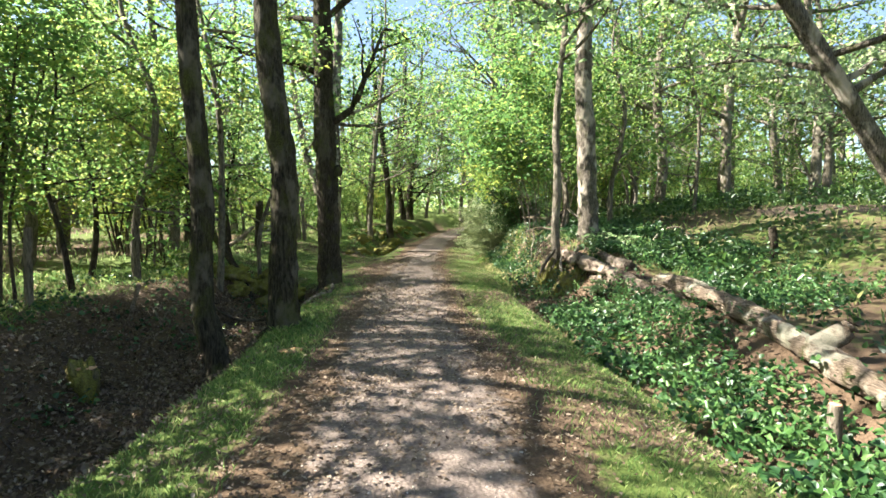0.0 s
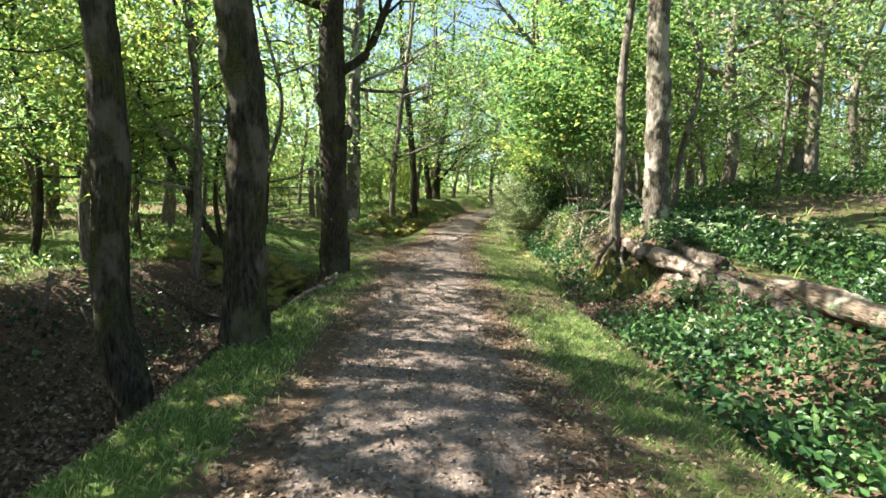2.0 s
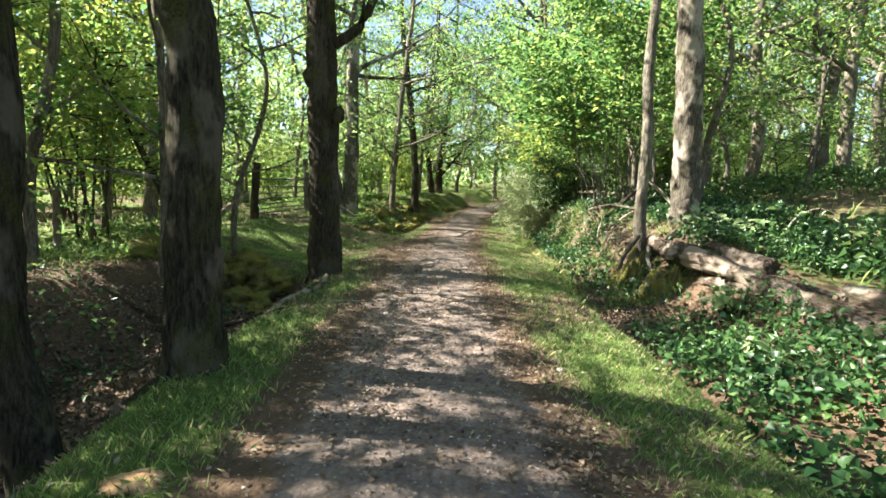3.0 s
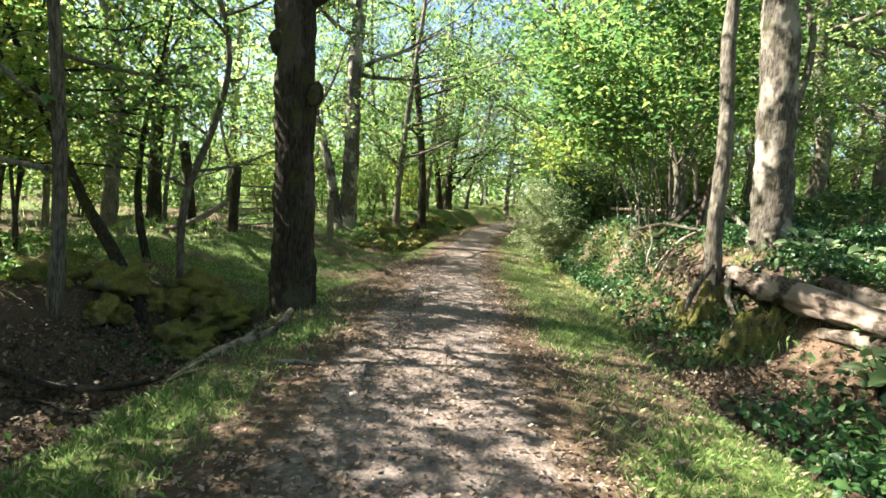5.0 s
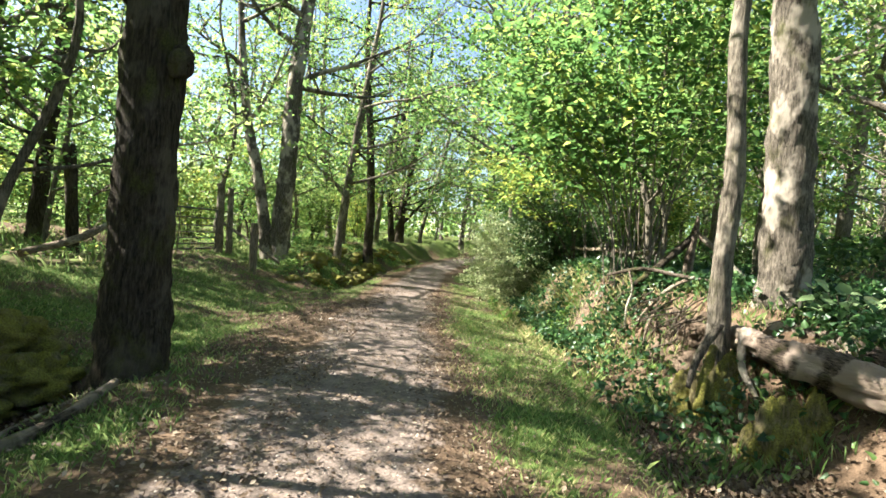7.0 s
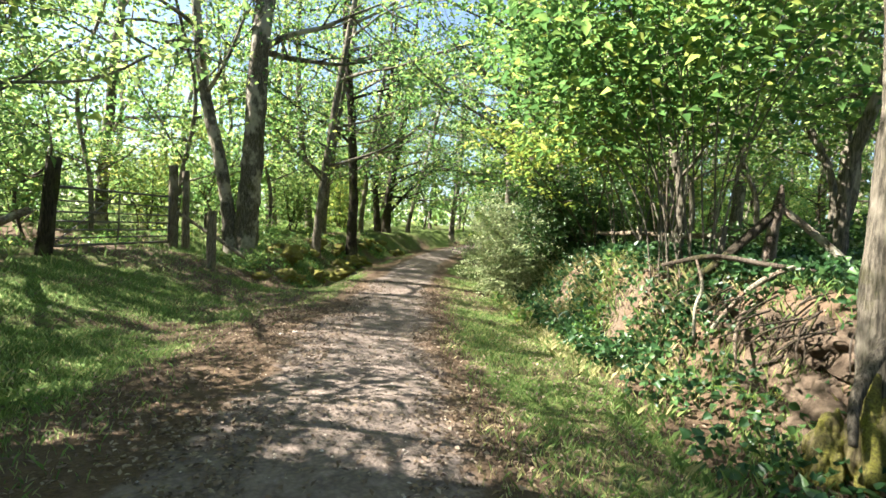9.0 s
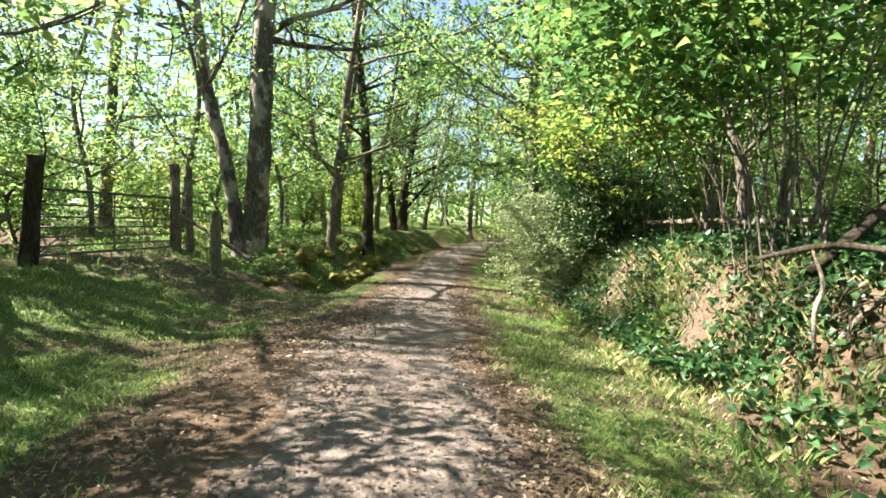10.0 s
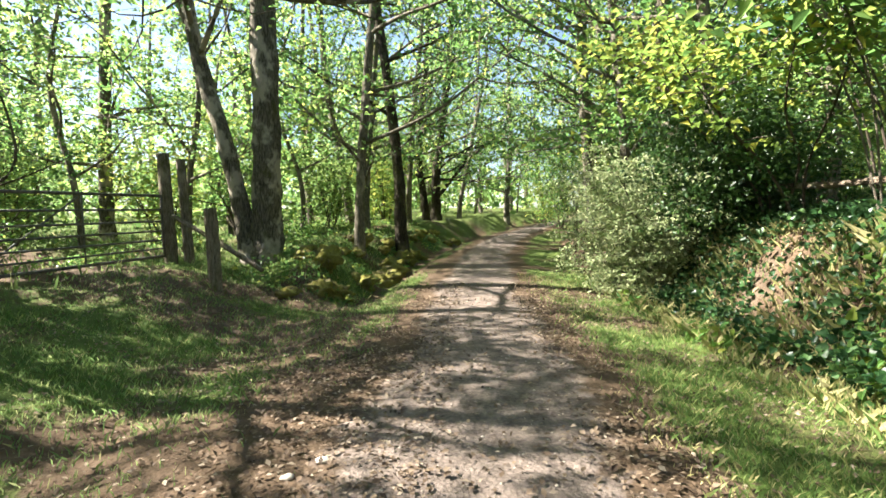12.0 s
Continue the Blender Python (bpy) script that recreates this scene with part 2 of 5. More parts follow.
def tube(pts, radii, seg=10, per=6, rough=0.06, seed=0, flare=0.0):
    """A bent, tapering, uneven stem. pts: places; radii: one for each. Gives verts and quads with closed ends."""
    both = curve(np.hstack([np.asarray(pts, float), np.asarray(radii, float)[:, None]]), per)
    c, r = both[:, :3], np.maximum(both[:, 3], 0.002)
    rng = np.random.default_rng(seed)
    ph = rng.uniform(0, 6.28, 6)
    t = np.gradient(c, axis=0)
    t /= np.linalg.norm(t, axis=1)[:, None] + 1e-9
    ref = np.where(np.abs(t[:, 2:3]) > 0.8, [[1.0, 0, 0]], [[0, 0, 1.0]])
    u = np.cross(t, ref)
    u /= np.linalg.norm(u, axis=1)[:, None]
    w = np.cross(t, u)
    a = np.linspace(0, 2 * np.pi, seg, endpoint=False)
    s = np.linspace(0, 1, len(c))
    length = np.linalg.norm(np.diff(c, axis=0), axis=1).sum()
    wob = 1 + rough * (np.sin(3 * a[None] + ph[0] + 5 * s[:, None] * length) * 0.6 + np.sin(2 * a[None] + ph[1] - 3.1 * s[:, None] * length) + 0.7 * np.sin(5 * a[None] + ph[2] + 8 * s[:, None] * length))
    wob += rough * rng.normal(0, 0.35, wob.shape)
    if seg >= 20:
        wob += rough * 0.8 * np.sin(11 * a[None] + ph[4] + 2.3 * np.sin(4.0 * s[:, None] * length + ph[5])) * np.sin(9 * s[:, None] * length + 3 * a[None])
    if flare:
        lobes = 0.65 + 0.35 * np.cos(5 * a[None] + ph[3]) + 0.2 * np.cos(3 * a[None] + ph[4])
        wob += flare * np.exp(-s[:, None] * length / 0.28) * lobes
    rr = r[:, None] * wob
    v = c[:, None] + rr[..., None] * (np.cos(a)[None, :, None] * u[:, None] + np.sin(a)[None, :, None] * w[:, None])
    v = v.reshape(-1, 3)
    n = len(c)
    i, j = np.meshgrid(np.arange(n - 1), np.arange(seg), indexing="ij")
    k = (j + 1) % seg
    f = np.stack([i * seg + j, i * seg + k, (i + 1) * seg + k, (i + 1) * seg + j], -1).reshape(-1, 4)
    v = np.vstack([v, c[:1], c[-1:]])
    jj = np.arange(0, seg)
    kk = (jj + 1) % seg
    base, top = n * seg, n * seg + 1
    cap = np.vstack([np.stack([np.full(seg, base), kk, jj, np.full(seg, base)], -1), np.stack([np.full(seg, top), (n - 1) * seg + jj, (n - 1) * seg + kk, np.full(seg, top)], -1)])
    return v, f, cap[:, :3]


def join(parts):
    """Several tubes into one list of verts and triangles."""
    vs, fs, off = [], [], 0
    for v, q, c in parts:
        vs.append(v)
        fs += [q[:, [0, 1, 2]] + off, q[:, [0, 2, 3]] + off, c + off]
        off += len(v)
    return np.vstack(vs), np.vstack(fs)


def stem(name, tubes, mat, parent=None, label=""):
    v, f = join(tubes)
    return mesh_object(name, v, f, mat, parent, label, True)


def leaves(p, size, flat=0.6, rng=RNG, droop=0.25, aspect=0.62, lobes=False):
    """Folded leaf blades at the places p. flat: how level they lie."""
    n = len(p)
    size = np.broadcast_to(size, n)[:, None] * rng.uniform(0.6, 1.3, (n, 1))
    nor = rng.normal(0, 1, (n, 3)) * (1 - flat)
    nor[:, 2] += flat * rng.choice([1.0, 1.0, 1.0, 0.6], n)
    nor /= np.linalg.norm(nor, axis=1)[:, None] + 1e-9
    d = rng.normal(0, 1, (n, 3))
    d -= nor * (d * nor).sum(1)[:, None]
    d /= np.linalg.norm(d, axis=1)[:, None] + 1e-9
    s = np.cross(nor, d)
    fold = nor * size * 0.16
    tip = p + d * size - nor * size * droop
    if lobes:
        v = np.stack([p, p + d * size * 0.18 + s * size * aspect * 0.55 + fold, p + d * size * 0.62 + s * size * aspect * 0.38 + fold * 0.6, tip,
                      p + d * size * 0.62 - s * size * aspect * 0.38 + fold * 0.6, p + d * size * 0.18 - s * size * aspect * 0.55 + fold], 1).reshape(-1, 3)
        b = np.arange(n)[:, None] * 6
        f = np.stack([b + [[0, 1, 2]], b + [[0, 2, 3]], b + [[0, 3, 4]], b + [[0, 4, 5]]], 1).reshape(-1, 3)
        return v, f
    v = np.stack([p, p + d * size * 0.45 + s * size * aspect * 0.5 + fold, tip, p + d * size * 0.45 - s * size * aspect * 0.5 + fold], 1).reshape(-1, 3)
    b = np.arange(n)[:, None] * 4
    f = np.stack([b + [[0, 1, 2]], b + [[0, 2, 3]]], 1).reshape(-1, 3)
    return v, f


def sprays(centres, radius, count, rng=RNG, thick=0.12, tilt=0.25):
    """Level sprays of foliage: places for leaves on thin tilted discs round the centres."""
    c = np.repeat(np.asarray(centres), count, axis=0)
    n = len(c)
    a, r = rng.uniform(0, 6.283, n), np.sqrt(rng.uniform(0, 1, n)) * radius * np.repeat(rng.uniform(0.6, 1.3, len(centres)), count)
    tx, ty = (np.repeat(rng.normal(0, tilt, len(centres)), count) for _ in range(2))
    x, y = r * np.cos(a), r * np.sin(a)
    z = x * tx + y * ty + rng.normal(0, thick * radius, n) - 0.15 * r * r / radius
    return c + np.stack([x, y, z], 1)


# ---- ground ----
def centre(y):
    return np.interp(y, [-20, 0, 3, 5, 7.2, 12, 17, 22, 26, 30, 35, 40, 48, 60, 90], [-0.1, -0.15, -0.25, -0.35, -0.58, -0.83, -1.0, -0.95, -0.85, -0.6, 0.1, 1.2, 3.8, 9, 26])


def rise(y):
    t = np.clip(y - 20, 0, None)
    return np.where(t < 12, 0.055 * t * t / 24, 0.055 * (t - 6)) * (t < 60) + (t >= 60) * 0.055 * 54


def sm(a, b, x):
    t = np.clip((x - a) / (b - a), 0, 1)
    return t * t * (3 - 2 * t)


WAVES = [(np.random.default_rng(k).uniform(-1, 1, 2), np.random.default_rng(k + 99).uniform(0, 6.28)) for k in range(24)]


def rough_noise(x, y, scale, k0=0):
    s = 0
    for k in range(6):
        (a, b), ph = WAVES[(k + k0) % 24]
        m = 1.0 / math.hypot(a, b)
        f = scale * (0.6 + 0.28 * k)
        s = s + np.sin((a * x + b * y) * m * f + ph + 1.7 * np.sin((b * x - a * y) * m * f * 0.63 + ph * 2))
    return s / 6


def height(x, y):
    x, y = np.asarray(x, float), np.asarray(y, float)
    d = x - centre(y)
    u = -d
    ip = lambda xs, vs: np.interp(y, xs, vs)
    z = -0.03 * np.minimum(np.abs(d), 2.0) ** 2
    # left: ditch and bank, a level entry before the gate, then a mossy bank
    edge = 23.1 - 1.6 * (1 - sm(2.6, 4.4, u))
    far = sm(0, 1.6, y - edge)
    gate = sm(12.3, 13.6, y) * (1 - far)
    ditch_l = -0.62 * sm(1.9, 2.7, u) + 0.95 * sm(3.5, 4.7, u)
    entry = -0.12 * sm(1.8, 2.6, u) + 0.62 * sm(2.8, 6.5, u) + 0.3 * sm(17.5, 22.5, y) * sm(1.2, 4.8, u) * (1 - 0.6 * sm(4.8, 7, u))
    bank_l = -0.2 * sm(1.5, 2.1, u) + (1.0 + 0.2 * rough_noise(x, y, 1.1, 15) + 0.22 * rough_noise(x, y, 3.4, 18) * (1 - sm(27, 34, y))) * sm(2.15 + 0.2 * rough_noise(x, y, 2.6, 12) * (1 - sm(27, 34, y)), 3.9 + 0.5 * rough_noise(x, y, 0.9, 4), u)
    left = ditch_l * (1 - gate - far) + entry * gate + bank_l * far
    # right: ditch and bank
    d0 = ip([0, 8, 12, 14, 17, 25], [3.35, 3.4, 3.6, 3.35, 3.2, 3.0])
    w = ip([0, 8, 12, 14, 17, 25], [1.6, 1.6, 1.5, 1.5, 0.8, 0.85])
    top = ip([0, 6, 8.7, 10.2, 12, 14, 18, 30], [0.1, 0.15, 0.22, 0.38, 0.7, 1.1, 1.25, 1.0])
    deep = ip([0, 11, 14, 17, 25], [0.36, 0.38, 0.2, 0.0, 0.0])
    right = -deep * sm(2.0, 2.8, d) + (top + deep) * sm(0, 1, (d - d0) / w) + 1.0 * sm(0, 9, d - d0 - w - 0.5)
    z = z + np.where(d < 0, left, right) + rise(y)
    off = sm(1.0, 3.0, np.abs(d))
    near = 1 - sm(40, 90, np.hypot(x, y - 10))
    z = z + rough_noise(x, y, 1.3) * 0.09 * off + rough_noise(x, y, 4.1, 7) * (0.012 + 0.06 * off) * near + rough_noise(x, y, 13.0, 13) * (0.006 + 0.022 * off) * near
    return z


def gz(x, y):
    return float(height(x, y))


def steps(lo, hi, fine, grow, limit):
    a = list(np.arange(lo, hi + fine / 2, fine))
    s = fine
    while a[-1] < limit:
        s *= grow
        a.append(a[-1] + s)
    s = fine
    while a[0] > -limit:
        s *= grow
        a.insert(0, a[0] - s)
    return np.array(a)


def build_ground():
    xs, ys = steps(-8, 8, 0.11, 1.13, 900), steps(-2, 34, 0.13, 1.13, 900)
    X, Y = np.meshgrid(xs, ys)
    Z = height(X, Y)
    v = np.stack([X, Y, Z], -1).reshape(-1, 3)
    nx, ny = len(xs), len(ys)
    i, j = np.meshgrid(np.arange(ny - 1), np.arange(nx - 1), indexing="ij")
    a = i * nx + j
    f = np.stack([a, a + 1, a + nx + 1, a + nx], -1).reshape(-1, 4)
    ob = mesh_object("ground", v, f, M_GROUND, smooth=True)
    d = X - centre(Y)
    grav = 1 - sm(0.25, 1.2, np.abs(d) + 0.22 * rough_noise(X, Y, 1.6, 10))
    grass = cover_grass(X, Y)
    soil = (d > 2.2) * np.where(Y > 12.5, sm(0.15, 0.9, height(X + 0.3, Y) - height(X - 0.3, Y)), 0) * (d < 5) * np.clip(0.12 + 0.5 * sm(12.9, 13.4, Y) * (1 - sm(15.2, 16, Y)) + 0.12 * sm(15.5, 17, Y) + 0.8 * rough_noise(X, Y, 2.2, 1), 0, 0.62)
    soil = np.maximum(soil, 0.75 * sm(9.5, 11.5, d) * sm(12.5, 14.5, Y) * (1 - sm(16.5, 18.5, Y)))
    track = 1 - sm(0.5, 1.5, np.abs((Y - 19.6) + (X + 2.0) * 0.42) + 0.4 * rough_noise(X, Y, 1.8, 6))
    soil = np.maximum(soil, 0.5 * track * sm(1.2, 2.2, -d) * (1 - sm(7, 9, -d)))
    grass = grass * (1 - 0.6 * track * (d < -1.5))
    col = np.stack([grav, grass, soil, np.ones_like(grav)], -1).reshape(-1, 4).astype(np.float32)
    at = ob.data.color_attributes.new("cover", "FLOAT_COLOR", "POINT")
    at.data.foreach_set("color", col.ravel())
    tagged(ob, "gravel woodland path with grassy verges, ditches and leaf litter", "ground", kind="structure")


def cover_grass(x, y):
    """How much grass grows at a place, 0 to 1."""
    d = x - centre(y)
    left = sm(0.9, 1.4, -d) * (1 - sm(2.0, 2.6, -d)) * (0.8 - 0.32 * sm(6, 9, y) + 0.55 * rough_noise(x, y, 2.1, 11)) * (1 - 0.85 * sm(12.5, 13.8, y) * (1 - sm(17.5, 19.5, y)))
    entry = sm(12.6, 13.6, y) * (1 - sm(21, 22.5, y)) * sm(1.4, 2.2, -d) * (1 - sm(5.5, 7.5, -d)) * (0.58 + 0.7 * rough_noise(x, y, 1.5, 3))
    right = sm(0.8, 1.5, d) * (1 - sm(2.5, 3.0, d)) * (0.42 + 0.18 * sm(5, 9, y) + 0.5 * rough_noise(x, y, 1.9, 5) + 0.45 * rough_noise(x, y, 0.9, 7))
    wide = sm(4.4, 5.6, np.abs(d)) * 0.6 * (0.7 + 0.6 * rough_noise(x, y, 0.5, 9)) + sm(9, 14, d) * 0.3
    bank = sm(21, 23, y) * sm(2.0, 2.6, -d) * (0.65 + 0.5 * rough_noise(x, y, 1.6, 8))
    return np.clip(np.maximum(np.maximum(left, np.maximum(entry, bank)), np.maximum(right, wide)), 0, 1)


build_ground()


def scatter(n, x0, x1, y0, y1, dens, rng=RNG):
    """Places on the ground, kept by the chance dens(x, y)."""
    x, y = rng.uniform(x0, x1, n), rng.uniform(y0, y1, n)
    keep = rng.uniform(0, 1, n) < dens(x, y)
    x, y = x[keep], y[keep]
    return np.stack([x, y, height(x, y)], 1)


def grass_field(name, p, h, label, mat, lean=0.5, width=0.006):
    n = len(p)
    hh = h * RNG.uniform(0.45, 1.4, n) * (1 + 0.5 * rough_noise(p[:, 0], p[:, 1], 3.0, 2))
    a = RNG.uniform(0, 6.283, n)
    d = np.stack([np.cos(a), np.sin(a), np.zeros(n)], 1)
    s = np.stack([-np.sin(a), np.cos(a), np.zeros(n)], 1) * width * RNG.uniform(0.7, 1.5, (n, 1))
    l = hh[:, None] * RNG.uniform(0.1, 1.0, (n, 1)) * lean
    up = np.array([0, 0, 1.0]) * hh[:, None]
    base = p - [0, 0, 0.01]
    v = np.stack([base - s, base + s, base + d * l * 0.3 + up * 0.6 + s * 0.5, base + d * l + up], 1).reshape(-1, 3)
    b = np.arange(n)[:, None] * 4
    f = np.stack([b + [[0, 1, 2]], b + [[0, 2, 3]]], 1).reshape(-1, 3)
    return tagged(mesh_object(name, v, f, mat), label, "grass", kind="stuff")


# ---- trees ----
def tree(name, at, pts, radii, mat, label, group="", seg=30, limbs=(), crown=None, flare=0.6, seed=0, leafmat=None):
    """A tree at a place: its trunk through pts (relative), limbs as (start fraction, way, length, radius), crown as (sprays per limb, spread, leaf count, leaf size)."""
    rng = np.random.default_rng(seed + 11)
    e = root(name, at, label, "tree", group)
    stem("trunk", [tube(pts, radii, seg, 8 if seg < 14 else 18, 0.05 if seg < 14 else 0.045, seed, flare)], mat, e)
    line = curve(pts, 8)
    rad = curve(np.asarray(radii)[:, None], 8)[:, 0]
    tips, twigs = [], []
    for frac, way, length, r in limbs:
        k = min(int(frac * (len(line) - 1)), len(line) - 1)
        tubes, tips = grow(line[k], np.array(way, float), length, min(r, rad[k] * 0.8), rng, [], tips)
        stem("limb", tubes[:1], mat, e)
        twigs += tubes[1:]
    if twigs:
        tagged(stem("brushwood", twigs, mat, e), kind="stuff")
    if crown is not None and tips:
        spread, count, size = crown
        p = sprays(np.array(tips), spread, count, rng, 0.08, 0.22)
        v, f = leaves(p, size, 0.66, rng)
        mesh_object("crown", v, f, leafmat or M_LEAF, e)
    return e


def grow(start, way, length, r, rng, tubes, tips, depth=0):
    """One limb with its side twigs; notes where leaves sit."""
    way = way / np.linalg.norm(way)
    pts = [start]
    d = way.copy()
    for k in range(4):
        d = d + rng.normal(0, 0.16, 3) + [0, 0, 0.04]
        d /= np.linalg.norm(d)
        pts.append(pts[-1] + d * length / 4)
    tubes.append(tube(pts, np.linspace(r, r * 0.25, 5), 6 if depth == 0 else 3, 3 if depth == 0 else 1, 0.05, int(rng.integers(1e6))))
    for k in (2, 3, 4):
        tips.append(pts[k] + rng.normal(0, 0.12, 3) * length * 0.5)
    if depth < 1:
        for k in (1, 2, 2, 3, 3, 4):
            side = d + rng.normal(0, 0.75, 3) * [1, 1, 0.55]
            tubes, tips = grow(pts[k], side, length * rng.uniform(0.35, 0.6), r * 0.4, rng, tubes, tips, depth + 1)
    return tubes, tips


def round_limbs(rng, count, lo, hi, length, r, up=0.35):
    out = []
    for k in range(count):
        a = rng.uniform(0, 6.283)
        f = lo + (hi - lo) * (k + rng.uniform(0, 0.8)) / count
        out.append((f, (math.cos(a), math.sin(a), up + rng.normal(0, 0.15)), length * rng.uniform(0.7, 1.25) * (1.15 - 0.5 * (f - lo) / (hi - lo + 1e-6)), r))
    return out


def template(name, kind, seed, label):
    """A wood tree to be copied: tall, middle or sapling."""
    rng = np.random.default_rng(seed)
    wob = lambda s: rng.normal(0, s)
    if kind == "tall":
        h, r = rng.uniform(13, 18), rng.uniform(0.13, 0.24)
        pts = [(0, 0, -0.3), (wob(.1), wob(.1), 2), (wob(.25), wob(.25), 5), (wob(.5), wob(.5), 9), (wob(.8), wob(.8), h)]
        limbs = round_limbs(rng, 12, 0.34, 1.0, 3.8, r * 0.5)
        return tree(name, (0, 0, 0), pts, np.array([1.15, 1, .85, .6, .15]) * r, M_BARK_FAR, label, "woodland trees", 9, limbs, (0.8, 12, 0.17), 0.5, seed, M_LEAF if seed % 2 else M_LEAF_SUNLIT)
    if kind == "slim":
        h, r = rng.uniform(8, 11), rng.uniform(0.06, 0.1)
        pts = [(0, 0, -0.3), (wob(.1), wob(.1), 1.5), (wob(.3), wob(.3), 4), (wob(.6), wob(.6), 7), (wob(.8), wob(.8), h)]
        limbs = round_limbs(rng, 12, 0.25, 1.0, 2.2, r * 0.5, 0.3)
        return tree(name, (0, 0, 0), pts, np.array([1.15, 1, .8, .5, .15]) * r, M_BARK_FAR, label, "slim trees", 7, limbs, (0.54, 11, 0.13), 0.4, seed, M_LEAF_SUNLIT if seed % 2 else M_LEAF_LIGHT)
    h, r = rng.uniform(3.2, 5.5), rng.uniform(0.025, 0.045)
    pts = [(0, 0, -0.2), (wob(.15), wob(.15), 1), (wob(.3), wob(.3), 2.1), (wob(.5), wob(.5), h)]
    limbs = round_limbs(rng, 10, 0.15, 1.0, 1.7, r * 0.6, 0.3)
    return tree(name, (0, 0, 0), pts, np.array([1.1, 1, .7, .2]) * r, M_BRANCH, label, "saplings", 6, limbs, (0.42, 13, 0.09), 0.3, seed, M_LEAF_LIGHT if seed % 2 else M_LEAF)


def shrub(name, at, stems, label, mat, size, count, spread, seed, r=0.017, flat=0.6, bark_mat=M_BRANCH, start=14, low=0.0):
    """Many arching stems from one stool. stems: (way x, way y, height, bend)."""
    rng = np.random.default_rng(seed)
    e = root(name, at, label, "shrub")
    tips = []
    for k, (wx, wy, h) in enumerate(stems):
        p = np.array([(wx * 0.12 + rng.normal(0, .16), wy * 0.12 + rng.normal(0, .16), -0.15), (wx * .26, wy * .26, h * .3), (wx * .52, wy * .52, h * .62), (wx * .75, wy * .75, h * .9), (wx, wy, h)])
        p[1:4] += rng.normal(0, 0.06, (3, 3))
        stem("stem", [tube(p, np.array([1.2, 1, .8, .5, .2]) * r, 7, 5, 0.05, seed + k)], bark_mat, e)
        line = curve(p, 8)
        first = max(3, start - int(rng.integers(0, 7)))
        for q in line[first:]:
            if q[2] < low * 4.5:
                continue
            for j in range(2):
                side = rng.normal(0, 0.42, 3) * [1, 1, 0.35]
                tips.append(q + side)
        tubes = []
        for q in line[start::4]:
            way = rng.normal(0, 1, 3) * [1, 1, 0.3]
            way /= np.linalg.norm(way)
            end = q + way * rng.uniform(0.5, 1.0)
            tubes.append(tube([q, (q + end) / 2 + [0, 0, 0.05], end], [0.008, 0.006, 0.003], 4, 3, 0, k))
            tips += [end, (q + end) / 2]
        if tubes:
            tw = stem("brushwood", tubes, bark_mat, e)
            tw["kind"] = "stuff"
    v, f = leaves(sprays(np.array(tips), spread, count, rng, 0.07, 0.16), size, flat, rng)
    mesh_object("foliage", v, f, mat, e)
    return e


# the large trees along the path
rngT = np.random.default_rng(5)
tree("ash_tree", (-3.08, 6.45, gz(-3.08, 6.45)), [(0.1, -0.05, -0.3), (0.03, 0, 0.2), (-0.17, 0.02, 1.0), (-0.2, 0.03, 1.7), (-0.18, 0.05, 2.6), (-0.36, 0.1, 4.9), (-0.5, 0.3, 8), (-0.5, 0.4, 12)],
     [0.19, 0.17, 0.15, 0.145, 0.14, 0.125, 0.1, 0.03], M_BARK_MOSS, "slim brown mossy tree leaning out of the ditch", limbs=round_limbs(rngT, 9, 0.8, 1.0, 3.2, 0.06), crown=(0.7, 22, 0.085), flare=0.3, seed=1)
tree("oak_tree", (-2.45, 7.28, gz(-2.45, 7.28)), [(0.05, 0, -0.3), (0.02, 0, 0.3), (0.03, 0, 1.2), (0.06, 0, 2.3), (-0.05, 0, 3.1), (-0.22, 0.1, 4.8), (-0.25, 0.2, 9), (-0.2, 0.2, 14)],
     [0.27, 0.23, 0.195, 0.19, 0.185, 0.17, 0.13, 0.03], M_BARK_MOSS, "dark mossy oak trunk at the edge of the path", limbs=round_limbs(rngT, 10, 0.8, 1.0, 3.6, 0.08), crown=(0.75, 22, 0.085), flare=0.7, seed=2)
# its two low leafy limbs on the left are added to shade the bank
oak = tree("oak_tree", (-2.95, 12.6, gz(-2.95, 12.6)), [(0.05, 0, -0.4), (0.03, 0, 0.3), (0.0, 0, 1.5), (-0.04, 0, 3), (-0.12, 0.1, 5), (-0.2, 0.3, 9), (-0.2, 0.2, 15)],
     [0.36, 0.31, 0.265, 0.26, 0.245, 0.18, 0.04], M_BARK_DARK, "thick dark oak with a knobbly trunk beside the path", limbs=[(0.62, (1, 0.3, 1.1), 3.2, 0.11), (0.7, (-1, 0.3, 0.35), 4.2, 0.09), (0.76, (-0.6, 0.8, 0.3), 4.2, 0.08)] + round_limbs(rngT, 10, 0.74, 1.0, 4.0, 0.09), crown=(0.8, 26, 0.12), flare=0.55, seed=3)
tree("birch_tree", (3.1, 13.65, gz(3.1, 13.65) - 0.05), [(0.05, -0.05, -0.3), (0, 0, 0.2), (-0.06, 0, 1.2), (-0.02, 0, 2.5), (-0.06, 0.1, 4.2), (0.2, 0.3, 7), (0.6, 0.4, 11)],
     [0.16, 0.13, 0.11, 0.105, 0.09, 0.07, 0.02], M_BARK_FAR, "slender grey-brown tree rooted in the bank", limbs=round_limbs(rngT, 10, 0.78, 1.0, 2.8, 0.05), crown=(0.6, 20, 0.1), flare=0.8, seed=4)
